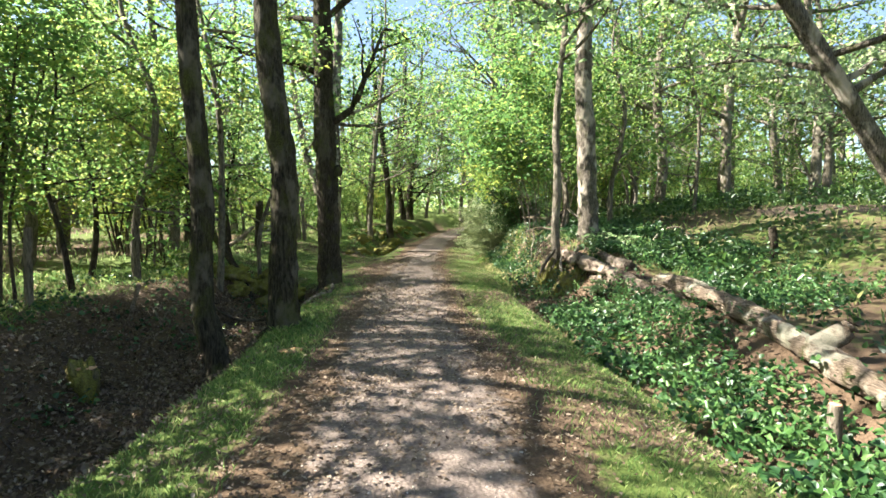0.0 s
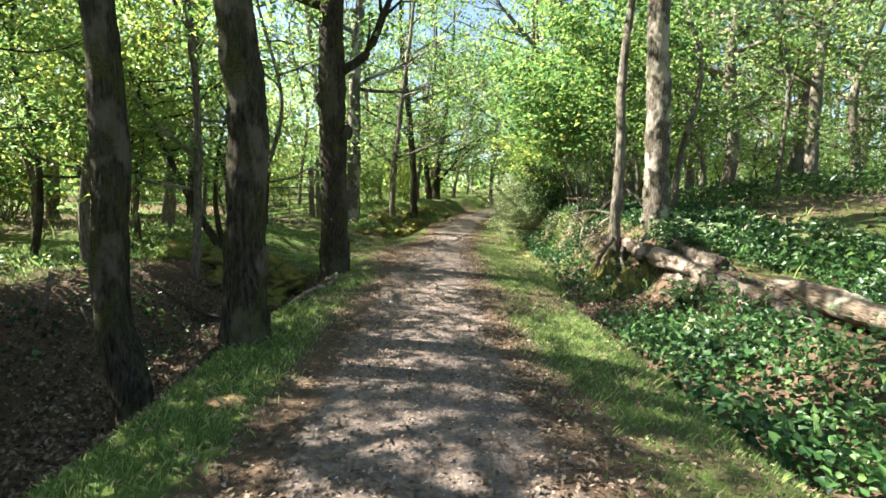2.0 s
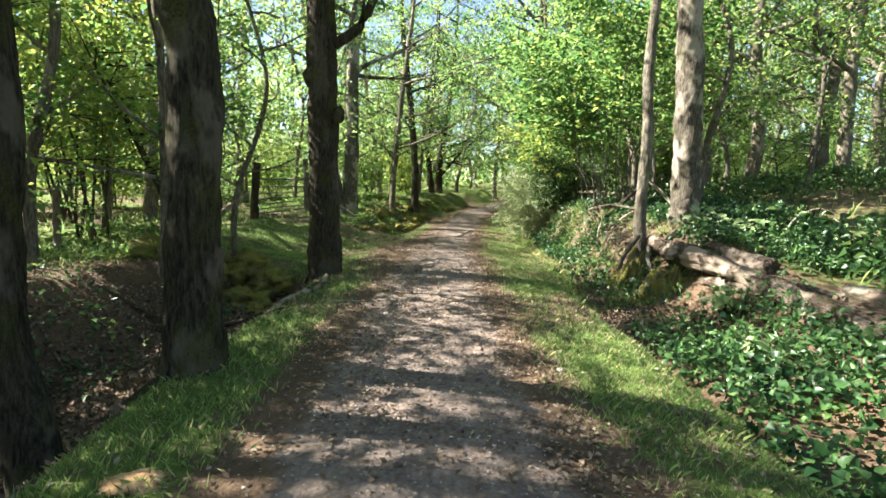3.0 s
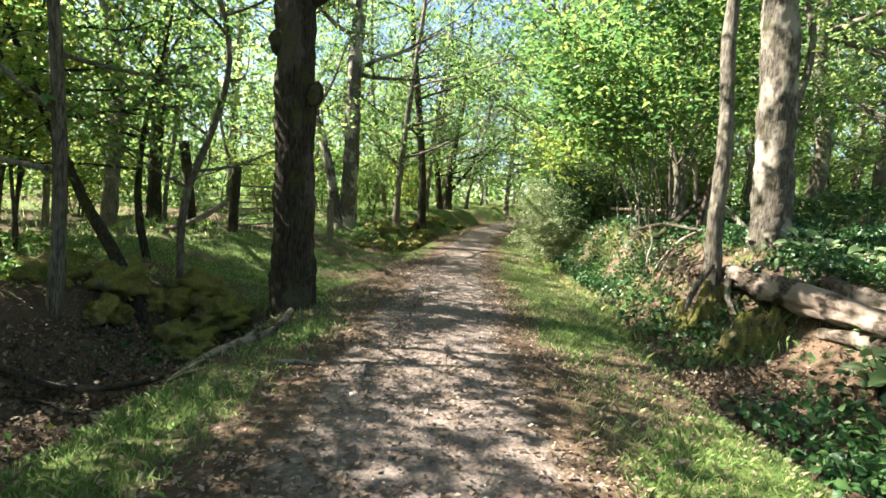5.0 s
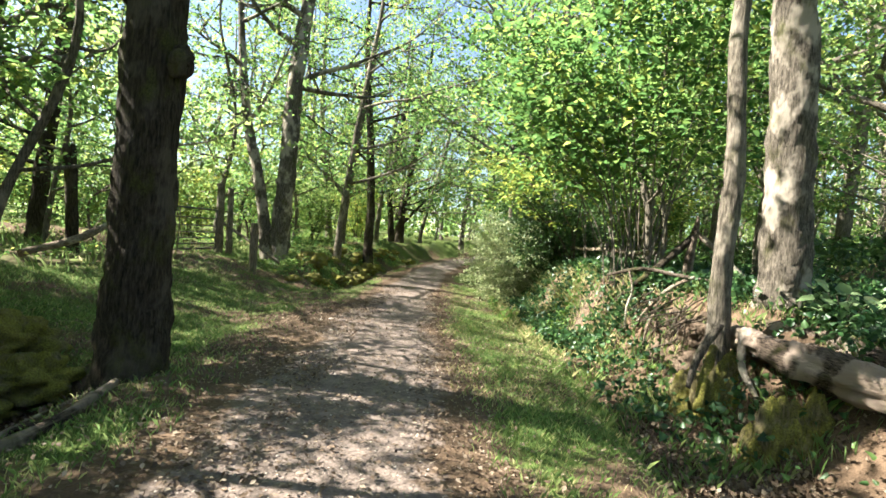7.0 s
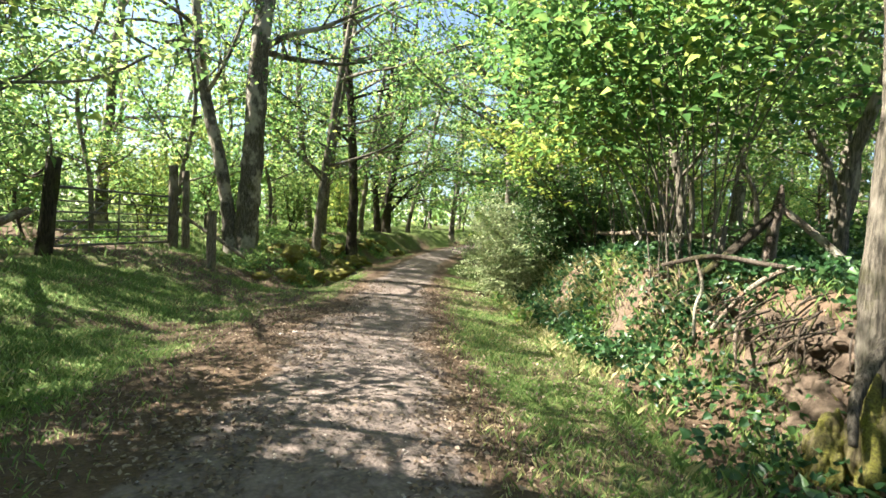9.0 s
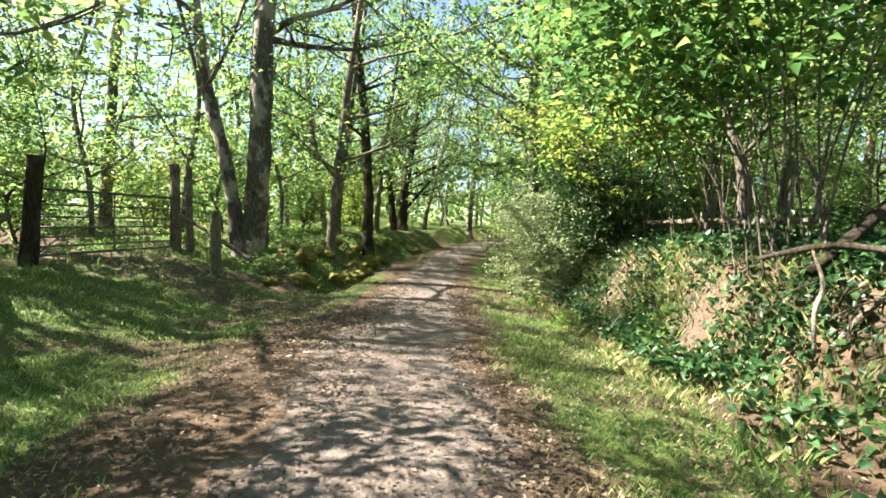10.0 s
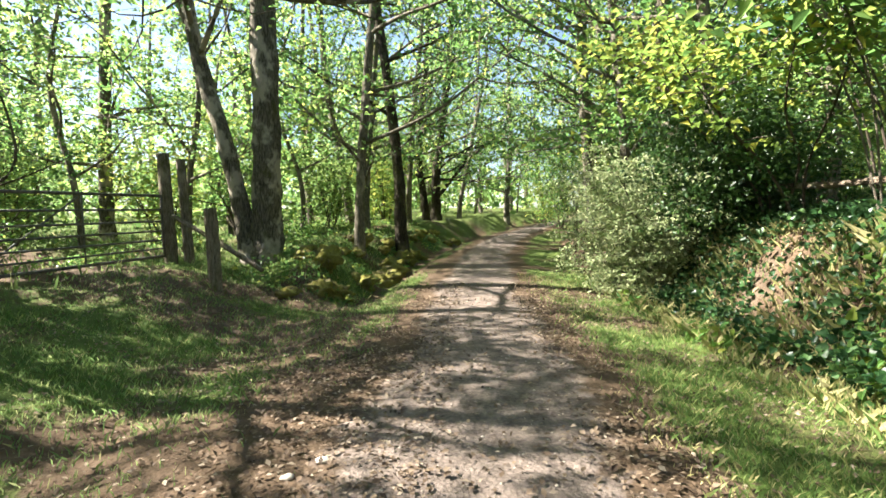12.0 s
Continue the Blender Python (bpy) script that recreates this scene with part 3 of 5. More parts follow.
tree("oak_tree", (4.07, 14.1, gz(4.07, 14.1)), [(0, 0, -0.4), (0, 0, 0.3), (-0.05, 0, 1.5), (-0.12, 0, 3), (-0.2, 0.1, 5), (0.0, 0.3, 9), (0.1, 0.2, 15)],
     [0.35, 0.29, 0.26, 0.25, 0.22, 0.16, 0.04], M_BARK_GREY, "tall grey-barked tree on top of the bank", limbs=[(0.74, (-1, 0.2, 0.25), 4.5, 0.07)] + round_limbs(rngT, 11, 0.74, 1.0, 4.0, 0.09), crown=(0.75, 22, 0.12), flare=0.5, seed=5)
tree("oak_tree", (-5.3, 24.2, gz(-5.3, 24.2)), [(0, 0, -0.4), (0, 0, 0.3), (0.02, 0, 1.5), (0.05, 0, 3), (0.0, 0.1, 6), (0.2, 0.3, 10), (0.3, 0.2, 16)],
     [0.42, 0.34, 0.29, 0.27, 0.25, 0.18, 0.04], M_BARK_GREY, "stout grey tree with an ivy-flecked trunk by the gate", limbs=round_limbs(rngT, 10, 0.62, 1.0, 3.6, 0.1), crown=(0.8, 9, 0.13), flare=0.5, seed=6)
tree("ash_tree", (-5.72, 24.1, gz(-5.72, 24.1)), [(0.15, 0, -0.4), (0.05, 0, 0.3), (-0.1, 0, 1.2), (-0.4, 0, 2.5), (-1.0, 0.1, 4.5), (-1.6, 0.3, 8), (-2.0, 0.2, 14)],
     [0.24, 0.2, 0.17, 0.16, 0.14, 0.1, 0.03], M_BARK_GREY, "slim tree leaning away from the stout one", limbs=round_limbs(rngT, 8, 0.66, 1.0, 3.0, 0.07), crown=(0.8, 9, 0.13), flare=0.4, seed=7)
tree("alder_tree", (-3.45, 31.0, gz(-3.45, 31)), [(0.2, 0, -0.4), (0.1, 0, 0.3), (0.05, 0, 1.3), (0.02, 0, 2.6), (-0.35, 0.1, 6), (-0.9, 0.3, 10), (-1.0, 0.2, 14)],
     [0.28, 0.24, 0.2, 0.18, 0.16, 0.12, 0.03], M_BARK_DARK, "dark curved tree on the mossy bank", limbs=round_limbs(rngT, 9, 0.6, 1.0, 3.4, 0.07), crown=(0.8, 12, 0.15), flare=0.4, seed=8)


def pathside(name, x, y, lean, r, h, label, seed, mat=M_BARK_DARK, limbs=(), leafy=14):
    """A tree farther along the path, its stem swaying by lean (sideways at 3, 6 and 10 m)."""
    pts = [(0.1, 0, -0.4), (0.03, 0, 0.3), (lean[0] * 0.3, 0, 1.3), (lean[0], 0, 3), (lean[1], 0.1, 6), (lean[2], 0.2, 10), (lean[2] * 1.1, 0.2, h)]
    rr = np.array([1.5, 1.2, 1.02, 0.95, 0.85, 0.6, 0.15]) * r
    return tree(name, (x, y, gz(x, y)), pts, rr, mat, label, "trees along the path", 10, list(limbs) + round_limbs(np.random.default_rng(seed), 12, 0.42, 1.0, 3.2, r * 0.35), (0.75, leafy, 0.16), 0.4, seed, M_LEAF_LIGHT if seed % 2 else M_LEAF)


pathside("alder_tree", -6.2, 35.5, (-0.35, -0.9, -1.2), 0.17, 14, "dark slender tree leaning over the mossy bank", 131, M_BARK_FAR)
pathside("oak_tree", -2.9, 42.0, (0.1, 0.5, 0.9), 0.26, 15, "dark twin-stemmed oak with a long rising limb", 132, limbs=[(0.33, (1.0, 0, 0.9), 5.5, 0.13)])
pathside("oak_tree", -3.5, 42.4, (-0.3, -0.2, 0.2), 0.2, 15, "second stem of the dark twin oak", 133)
pathside("alder_tree", -1.7, 46.5, (0.5, 1.1, 1.8), 0.14, 13, "thin dark tree leaning towards the path", 134, M_BARK_FAR)
# two oaks added for their shade; the second stands out of view
pathside("oak_tree", -11.0, 21.6, (0.1, 0.2, 0.4), 0.2, 14, "tall oak added to shade the track at the gate", 151)
pathside("oak_tree", -10.4, 6.4, (-0.1, 0.2, 0.3), 0.16, 13, "dark unseen oak added for shade by the ditch", 153)
pathside("birch_tree", 1.6, 50.0, (0.1, 0.3, 0.2), 0.2, 15, "pale straight tree at the bend of the path", 135, M_BARK_GREY)
pathside("oak_tree", 3.3, 32.0, (-0.2, -0.35, -0.3), 0.2, 15, "dark tree rising behind the pale bush", 136, M_BARK_FAR)
pathside("birch_tree", -8.0, 35.8, (-0.2, -0.3, -0.2), 0.13, 13, "slim pale tree in the wood beyond the gate", 137, M_BARK_GREY)
pathside("birch_tree", -12.0, 28.6, (0.05, 0.1, 0.2), 0.19, 15, "straight grey tree behind the gate", 138, M_BARK_GREY)
tree("leaning_oak", (8.7, 8.6, gz(8.7, 8.6)), [(0.2, 0, -0.4), (0.05, 0, 0.2), (-0.7, 0, 1.5), (-1.7, 0.1, 3.2), (-2.8, 0.2, 5.0), (-3.9, 0.4, 7.4), (-4.4, 0.6, 10)], [0.27, 0.21, 0.17, 0.15, 0.14, 0.1, 0.03], M_BARK_GREY,
     "oak leaning across the bramble bank", limbs=[(0.42, (0.6, 0.8, 0.25), 3.4, 0.08), (0.5, (1, 0.3, 0.35), 3.6, 0.08), (0.55, (-0.2, 1, 0.1), 3.4, 0.07), (0.6, (0.8, 1, 0.2), 3.2, 0.07)] + round_limbs(rngT, 9, 0.5, 1.0, 3.4, 0.07, 0.25), crown=(0.75, 30, 0.12), flare=0.4, seed=9, leafmat=M_LEAF_PALE)
for k, (x, y, way) in enumerate(((-4.1, 27.6, 1), (3.6, 29.0, -1), (-3.9, 37.5, 1), (4.4, 36.0, -1), (4.0, 24.5, -1), (-5.0, 33.0, 1))):
    pathside("ash_tree", x, y, (0.15 * way, 0.4 * way, 0.8 * way), 0.13, 14, "slim tree spreading its limbs over the path", 141 + k, M_BARK_FAR,
             [(0.52, (way, -0.2, 0.35), 5.0, 0.06), (0.6, (way, 0.3, 0.4), 5.0, 0.06), (0.68, (way, -0.5, 0.35), 5.0, 0.06), (0.76, (way, 0.1, 0.5), 4.6, 0.06)], 7 if x < 0 else 14)

# the wood on both sides
TALL = [template("woodland_tree", "tall", 21 + k, "tall woodland tree with a leafy crown") for k in range(4)]
SLIM = [template("slim_tree", "slim", 41 + k, "slim young tree among taller ones") for k in range(4)]
SAP = [template("sapling", "sapling", 61 + k, "leafy sapling growing under the trees") for k in range(4)]


def plant(kinds, spots, rng):
    for k, (x, y) in enumerate(spots):
        src = kinds[k % len(kinds)]
        s = rng.uniform(0.85, 1.2)
        m = pose(x, y, gz(x, y) - 0.05, 0, 0, rng.uniform(0, 360))
        if k < len(kinds):
            src.matrix_basis = m
            src.scale = (s, s, s)
        else:
            src0 = copy_thing(src, m)
            src0.scale = (s, s, s)


def spots(rng, n, x0, x1, y0, y1, gap, keep=lambda x, y: True, taken=None):
    out = [] if taken is None else taken
    made, tries = [], 0
    while len(made) < n and tries < 6000:
        tries += 1
        x, y = rng.uniform(x0, x1), rng.uniform(y0, y1)
        if abs(x - float(centre(y))) < 4.2 or not keep(x, y):
            continue
        if all((x - a) ** 2 + (y - b) ** 2 > gap * gap for a, b in out):
            out.append((x, y))
            made.append((x, y))
    return made


rngW = np.random.default_rng(17)
gate_free = lambda x, y: not (-8.5 < x < -3 and 12 < y < 24)
sunny = lambda x, y: gate_free(x, y) and not (-15 < x < -4 and 4 < y < 25)
clearing = lambda x, y: not (x > 4 and 6 < y < 26) and gate_free(x, y)
taken = [(-3.2, 6.5), (-2.6, 7.4), (-2.8, 11.3), (3.1, 13.7), (4.1, 14.1), (-5.3, 24.2), (-5.9, 24.1), (-3.45, 31)]
# the first four are added to shade the path, ditch and banks
hand = [(-10.5, -0.5), (-8.4, 5.8), (-9.8, 18.0), (-14.5, 19.0), (-9.5, 40), (5.2, 37), (4.6, 27.5), (6.6, 44), (0, 57), (5, 57), (-4, 50), (9, 52), (8, 62), (3, 64), (14.5, 26.5), (11.5, 20.5), (9.0, 21.5), (6.8, 25.5), (17, 23.3), (18, 24), (9.5, 30), (-11, 13)]
# the last two groups stand unseen behind the camera and only cast shade
plant(TALL, hand + spots(rngW, 6, -34, -6, 2, 48, 4.2, sunny, taken) + spots(rngW, 14, 5.5, 32, 15, 50, 4.0, clearing, taken) + spots(rngW, 3, 2, 20, -14, 0, 4, clearing, taken) + spots(rngW, 3, -20, -4.5, -14, 0, 4.5, gate_free, taken), rngW)
plant(SLIM, [(5.7, 17.2), (7.3, 19.6), (6.4, 22.8), (9.2, 18.6), (5.0, 20.6), (8.4, 23.5), (-4.95, 13.3), (-5.1, 11.1), (-6.4, 10.2), (-5.4, 39), (-6.8, 31), (-8.6, 27), (4.7, 41.5), (-0.6, 53), (7.4, 49), (3.0, 57), (-4.2, 48), (7.5, 36), (-7.6, 44)] + spots(rngW, 8, -24, -10, 6, 44, 2.6, clearing, taken) + spots(rngW, 5, -14, -6.5, 9, 40, 2.6, clearing, taken) + spots(rngW, 14, 5.5, 22, 14, 44, 2.4, clearing, taken), rngW)
plant(SAP, spots(rngW, 12, -20, -6.0, 9, 42, 1.8, gate_free, taken) + spots(rngW, 20, 5.5, 24, 18, 44, 1.8, clearing, taken), rngW)


def understorey(seed, h, wide, leafmat, label):
    """A wide young tree to be copied: a few stems with level sprays of leaves."""
    rng = np.random.default_rng(seed)
    ways = [(math.cos(a) * wide * rng.uniform(0.5, 1.1), math.sin(a) * wide * rng.uniform(0.5, 1.1), h * rng.uniform(0.6, 1.05)) for a in np.linspace(0, 5.6, 7)]
    e = shrub("understorey_bush", (0, 0, 0), ways, label, leafmat, 0.15, 7, 0.62, seed, 0.02, 0.8, start=9)
    e["group"] = "understorey bushes"
    return e


def far_woods():
    """The wood going on beyond: stems and foliage in a deep ring."""
    rng = np.random.default_rng(3)
    tubes, cs = [], []
    for k in range(390):
        a, r = rng.uniform(0, 6.283), rng.uniform(40, 95)
        x, y = r * math.cos(a), 12 + r * math.sin(a)
        if abs(x - float(centre(y))) < 3 or (x > 10 and y < 20 and rng.uniform() < 0.5) or (x < 14 and rng.uniform() < 0.4):
            continue
        z, h = gz(x, y), rng.uniform(12, 19)
        tubes.append(tube([(x, y, z - 0.5), (x + rng.normal(0, .3), y, z + h * 0.5), (x + rng.normal(0, .8), y, z + h)], [0.25, 0.18, 0.05], 5, 2, 0.03, k))
        m = 34
        cs.append(np.stack([x + rng.normal(0, 2.4, m), y + rng.normal(0, 2.4, m), z + rng.uniform(0.0, 1.02, m) * h], 1))
    v, f = join(tubes)
    tagged(mesh_object("far_tree_stems", v, f, M_BARK_FAR, smooth=True), "stems of the distant wood", "trees", kind="stuff")
    for k in range(700):
        a, r = rng.uniform(-0.3, 3.44), rng.uniform(32, 75)
        x, y = r * math.cos(a), 8 + r * math.sin(a)
        if abs(x - float(centre(y))) < 4 or (x > 6 and r < 45):
            continue
        cs.append(np.stack([x + rng.normal(0, 0.9, 8), y + rng.normal(0, 0.9, 8), gz(x, y) + rng.uniform(0.3, 3.8, 8)], 1))
    v, f = leaves(sprays(np.vstack(cs), 1.3, 5, rng, 0.3), 0.62, 0.4, rng)
    tagged(mesh_object("far_foliage", v, f, M_LEAF_SUNLIT), "green foliage of the distant wood", "foliage", kind="stuff")


BUSH = [understorey(301, 3.6, 1.5, M_LEAF_SUNLIT, "bushy young hazel under the trees"), understorey(302, 4.8, 1.8, M_LEAF, "leafy understorey tree with level sprays"), understorey(303, 4.2, 2.0, M_LEAF_YELLOW, "young tree with leaves turning yellow")]
rngB = np.random.default_rng(29)
# the first five are out of view, added to darken the left ditch with shade
plant(BUSH, [(-7.2, 1.5), (-7.4, 4.2), (-8.6, -0.6), (-6.5, 2.6), (-6.3, 0.6), (-14.2, 13.6), (-13.4, 9.6), (-16.5, 16.0), (-10.8, 29.5), (-6.4, 33.4), (-9.0, 32.4), (-5.2, 38.5), (-8.0, 39.6), (-6.0, 46), (-14, 22), (-12.4, 25.6), (-15.5, 28), (-14.5, 17.5),
             (6.2, 26.5), (5.4, 30.6), (8.0, 29.0), (5.2, 34.2), (7.8, 34.5), (7.0, 39.5), (9.6, 42), (4.6, 45.2), (5.0, 53.0)]
      + spots(rngB, 16, -34, -15, 2, 50, 3.4, gate_free, []) + spots(rngB, 12, 8, 34, 34, 52, 3.4, clearing, []), rngB)
far_woods()


# ---- shrubs, logs, stumps and sticks ----
def lump(name, at, size, mat, label="", parent=None, seed=0, rough=0.22, category="stump", detail=4):
    """A rounded, knobbly lump standing on the ground."""
    bm = bmesh.new()
    bmesh.ops.create_icosphere(bm, subdivisions=detail, radius=1.0)
    off = Vector((seed * 7.3, seed * 3.1, 0))
    for v in bm.verts:
        n = v.co.normalized()
        a = math.atan2(n.y, n.x)
        k = 1 + rough * noise.noise(n * 1.6 + off) + rough * 0.7 * noise.noise(n * 3.7 + off) + rough * 0.35 * noise.noise(n * 9 + off) - rough * 0.5 * max(0.0, math.sin(a * 3 + seed + 1.5 * noise.noise(n * 2 + off))) ** 6
        v.co = Vector((n.x * size[0], n.y * size[1], n.z * size[2])) * k
    me = bpy.data.meshes.new(name)
    bm.to_mesh(me)
    bm.free()
    me.polygons.foreach_set("use_smooth", np.ones(len(me.polygons), dtype=bool))
    me.materials.append(mat)
    ob = new(name, me)
    ob.location = at
    if parent is not None:
        ob.parent = parent
        if label:
            ob["label"] = label
        return ob
    return tagged(ob, label, category)


def lying(name, pts, radii, mat, label, category, seg=12, seed=0, sink=0.55, rough=0.1, lift=()):
    """A log, root or stick lying along the ground through the plan places pts."""
    p = [(x, y, gz(x, y) + r * sink + (lift[k] if k < len(lift) else 0)) for k, ((x, y), r) in enumerate(zip(pts, radii))]
    ob = stem(name, [tube(p, radii, seg, 8, rough, seed)], mat)
    return tagged(ob, label, category)


def stick(name, pts, radii, mat, label, category="branch", seed=0):
    ob = stem(name, [tube(pts, radii, 7, 5, 0.1, seed)], mat)
    return tagged(ob, label, category)


lump("burl", (0.27, -0.12, 2.95), (0.11, 0.11, 0.15), M_BARK_DARK, parent=oak, seed=3)
lump("burl", (-0.25, -0.14, 3.6), (0.1, 0.1, 0.16), M_BARK_DARK, parent=oak, seed=4)
def resting(name, pts, radii, mat, label, category, seg=12, seed=0, rough=0.1):
    """A log whose middle line runs through pts."""
    return tagged(stem(name, [tube(pts, radii, seg, 8, rough, seed)], mat), label, category)


resting("fallen_log", [(3.28, 13.8, 0.62), (3.3, 13.2, 0.6), (3.38, 12.5, 0.54), (3.72, 11.3, 0.4), (3.98, 9.8, 0.17), (4.08, 8.6, 0.02), (4.16, 7.6, -0.1)], [0.1, 0.14, 0.155, 0.15, 0.14, 0.12, 0.07], M_DEADBARK, "long rotting log with peeling bark on the bank", "log", 26, 1, 0.17)
resting("fallen_log", [(3.75, 13.9, 0.78), (3.95, 13.0, 0.68), (4.08, 12.0, 0.56), (4.17, 11.1, 0.49)], [0.1, 0.125, 0.13, 0.125], M_DEADBARK, "weathered brown log lying behind a longer one", "log", 24, 2, 0.15)
resting("fallen_log", [(3.9, 11.6, 0.3), (4.25, 10.6, 0.26), (4.45, 9.9, 0.22), (4.75, 9.2, 0.2)], [0.09, 0.11, 0.1, 0.06], M_DEADBARK, "dark broken log wedged between two others", "log", 16, 12, 0.16)
logb = resting("fallen_log", [(4.28, 9.75, 0.36), (4.4, 8.8, 0.34), (4.4, 7.6, 0.27), (4.3, 6.4, 0.17), (4.15, 5.3, 0.08), (4.0, 4.5, 0.02), (3.85, 3.9, -0.02)], [0.145, 0.155, 0.15, 0.14, 0.135, 0.12, 0.09], M_DEADWOOD, "pale barkless fallen trunk among ivy", "log", 26, 3, 0.13)
stem("branch_stub", [tube([(4.15, 5.3, 0.1), (4.32, 5.15, 0.3), (4.42, 5.1, 0.44)], [0.13, 0.11, 0.09], 10, 5, 0.08, 5)], M_DEADWOOD, logb)
lying("rotten_branch", [(3.9, 10.3), (4.2, 9.3), (4.7, 8.4), (5.1, 7.6)], [0.07, 0.09, 0.08, 0.04], M_DEADBARK, "dark rotten branch beneath the logs", "branch", 9, 6, 0.9, 0.15)
lying("rotten_branch", [(3.55, 11.9), (3.75, 10.8), (3.95, 9.9), (4.3, 8.9)], [0.06, 0.09, 0.08, 0.05], M_DEADBARK, "crumbling branch on the ditch side of the log", "branch", 9, 7, 0.9, 0.15)


def split_stump(at, lobes, label, seed):
    """An old stump split into upright bulging lobes: (dx, dy, width, height) each."""
    e = root("mossy_stump", at, label, "stump")
    for k, (dx, dy, w, h) in enumerate(lobes):
        lump("lobe", (dx, dy, h * 0.42), (w, w * 0.9, h * 0.58), M_MOSSY, parent=e, seed=seed + k, rough=0.27, detail=5)
    return e


split_stump((3.2, 12.5, -0.55), [(-0.13, 0.0, 0.21, 0.74), (0.12, -0.03, 0.21, 0.82), (0.0, -0.17, 0.18, 0.5), (-0.28, 0.1, 0.16, 0.5)], "bulging split tree stump covered in yellow-green moss", 1)
split_stump((3.78, 12.45, -0.35), [(-0.05, 0, 0.2, 0.72), (0.16, 0.03, 0.18, 0.6)], "smaller moss-grown stump under the log", 6)
split_stump((2.88, 13.4, -0.4), [(0, 0, 0.19, 0.72), (-0.2, 0.14, 0.16, 0.58), (0.16, -0.1, 0.15, 0.6), (0.25, 0.1, 0.17, 0.78)], "mossy root stump below the slender tree", 11)
for k, (a, l) in enumerate(((-2.6, 0.6), (-1.9, 0.7), (-1.2, 0.6), (2.4, 0.6))):
    x0, y0 = 3.1, 13.65
    pts = [(x0 + math.cos(a) * s * l, y0 + math.sin(a) * s * l) for s in (0.1, 0.35, 0.7, 1.05)]
    p = [(x, y, max(gz(x, y), gz(x0, y0) - 0.75) + h) for (x, y), h in zip(pts, (0.1, 0.03, 0.0, -0.04))]
    r = stem("exposed_root", [tube(p, [0.045, 0.036, 0.026, 0.012], 7, 5, 0.12, 30 + k)], M_BARK_FAR)
    tagged(r, "grey exposed root gripping the earth bank", "root", "roots on the bank")
# broken snag and dead sticks on the bank
snag = root("broken_snag", (3.78, 16.0, gz(3.78, 16.0)), "broken dead tree with fallen limbs propped against it", "dead tree")
stem("trunk", [tube([(0, 0, -0.1), (0.03, 0, 0.5), (0.1, 0, 0.95), (0.12, 0, 1.2)], [0.085, 0.075, 0.06, 0.02], 10, 6, 0.14, 41)], M_DEADBARK, snag)
stem("fallen_limb", [tube([(-0.75, 0.1, 0.0), (-0.35, 0.05, 0.4), (0.05, 0.0, 0.85)], [0.06, 0.06, 0.05], 9, 5, 0.1, 42)], M_BARK_DARK, snag)
stem("fallen_limb", [tube([(0.1, 0, 0.95), (0.4, -0.25, 0.6), (0.75, -0.6, 0.15), (0.95, -0.8, 0.0)], [0.035, 0.042, 0.042, 0.03], 9, 5, 0.1, 43)], M_DEADWOOD, snag)
stick("dead_branch", [(2.83, 15.5, 0.42), (2.98, 15.35, 0.75), (3.2, 15.25, 1.05), (3.5, 15.15, 1.25)], [0.02, 0.028, 0.028, 0.02], M_DEADWOOD, "bare grey branch leaning on the bank", seed=44)
stick("dead_branch", [(2.72, 15.55, 0.35), (2.74, 15.6, 0.7), (2.8, 15.6, 0.95), (2.76, 15.7, 1.25)], [0.02, 0.022, 0.02, 0.012], M_DEADWOOD, "pale upright broken branch on the bank", seed=45)
stick("dead_branch", [(2.6, 16.2, 1.15), (3.0, 15.8, 1.3), (3.4, 15.4, 1.25), (3.7, 15.1, 1.22)], [0.025, 0.03, 0.03, 0.02], M_BRANCH, "dark branch lying across the bank top", seed=46)
rngS = np.random.default_rng(71)
for k in range(26):
    x, y, a = rngS.uniform(2.6, 4.4), rngS.uniform(14.6, 17.2), rngS.uniform(0, 6.28)
    l = rngS.uniform(0.25, 0.7)
    pts = [(x + math.cos(a) * s * l, y + math.sin(a) * s * l) for s in (-0.5, 0, 0.5)]
    p = [(u, w, gz(u, w) + 0.02 + rngS.uniform(0, 0.12)) for u, w in pts]
    tagged(stick("twig", p, [0.012, 0.014, 0.008], M_BRANCH, "dry twig tangled on the bank", "twig", 200 + k), group="twigs on the bank")
# undercut earth bank: a brow of soil over a hollow, hung with fine roots, with a mossy pole against it
for k, (x, y, z, size) in enumerate(((3.46, 14.5, 0.5, (0.38, 0.62, 0.3)), (3.34, 15.35, 0.52, (0.4, 0.6, 0.28)), (3.1, 14.1, 0.0, (0.28, 0.5, 0.28)), (2.98, 14.9, -0.08, (0.26, 0.5, 0.24)))):
    lump("earth_brow", (x, y, z), size, M_EARTH, "clod of dark bare earth on the undercut bank", seed=60 + k, rough=0.34, category="earth", detail=5)["group"] = "earth clods"
for k in range(46):
    x, y = rngS.uniform(2.75, 3.35), rngS.uniform(13.9, 15.9)
    z = rngS.uniform(0.5, 0.95)
    dx, dy, dz = rngS.normal(-0.12, 0.14), rngS.normal(0, 0.22), -rngS.uniform(0.1, 0.4)
    tagged(stick("hanging_root", [(x + 0.12, y, z + 0.05), (x + dx * 0.4, y + dy * 0.5, z + dz * 0.3), (x + dx, y + dy, z + dz)], [0.011, 0.009, 0.004], M_BRANCH, "fine root hanging from the undercut bank", "root", 600 + k), group="hanging roots")
stick("mossy_pole", [(2.98, 13.55, 0.5), (2.8, 13.35, 0.2), (2.62, 13.1, -0.12)], [0.045, 0.05, 0.05], M_MOSSY, "mossy broken pole leaning on the bank", "branch", 650)
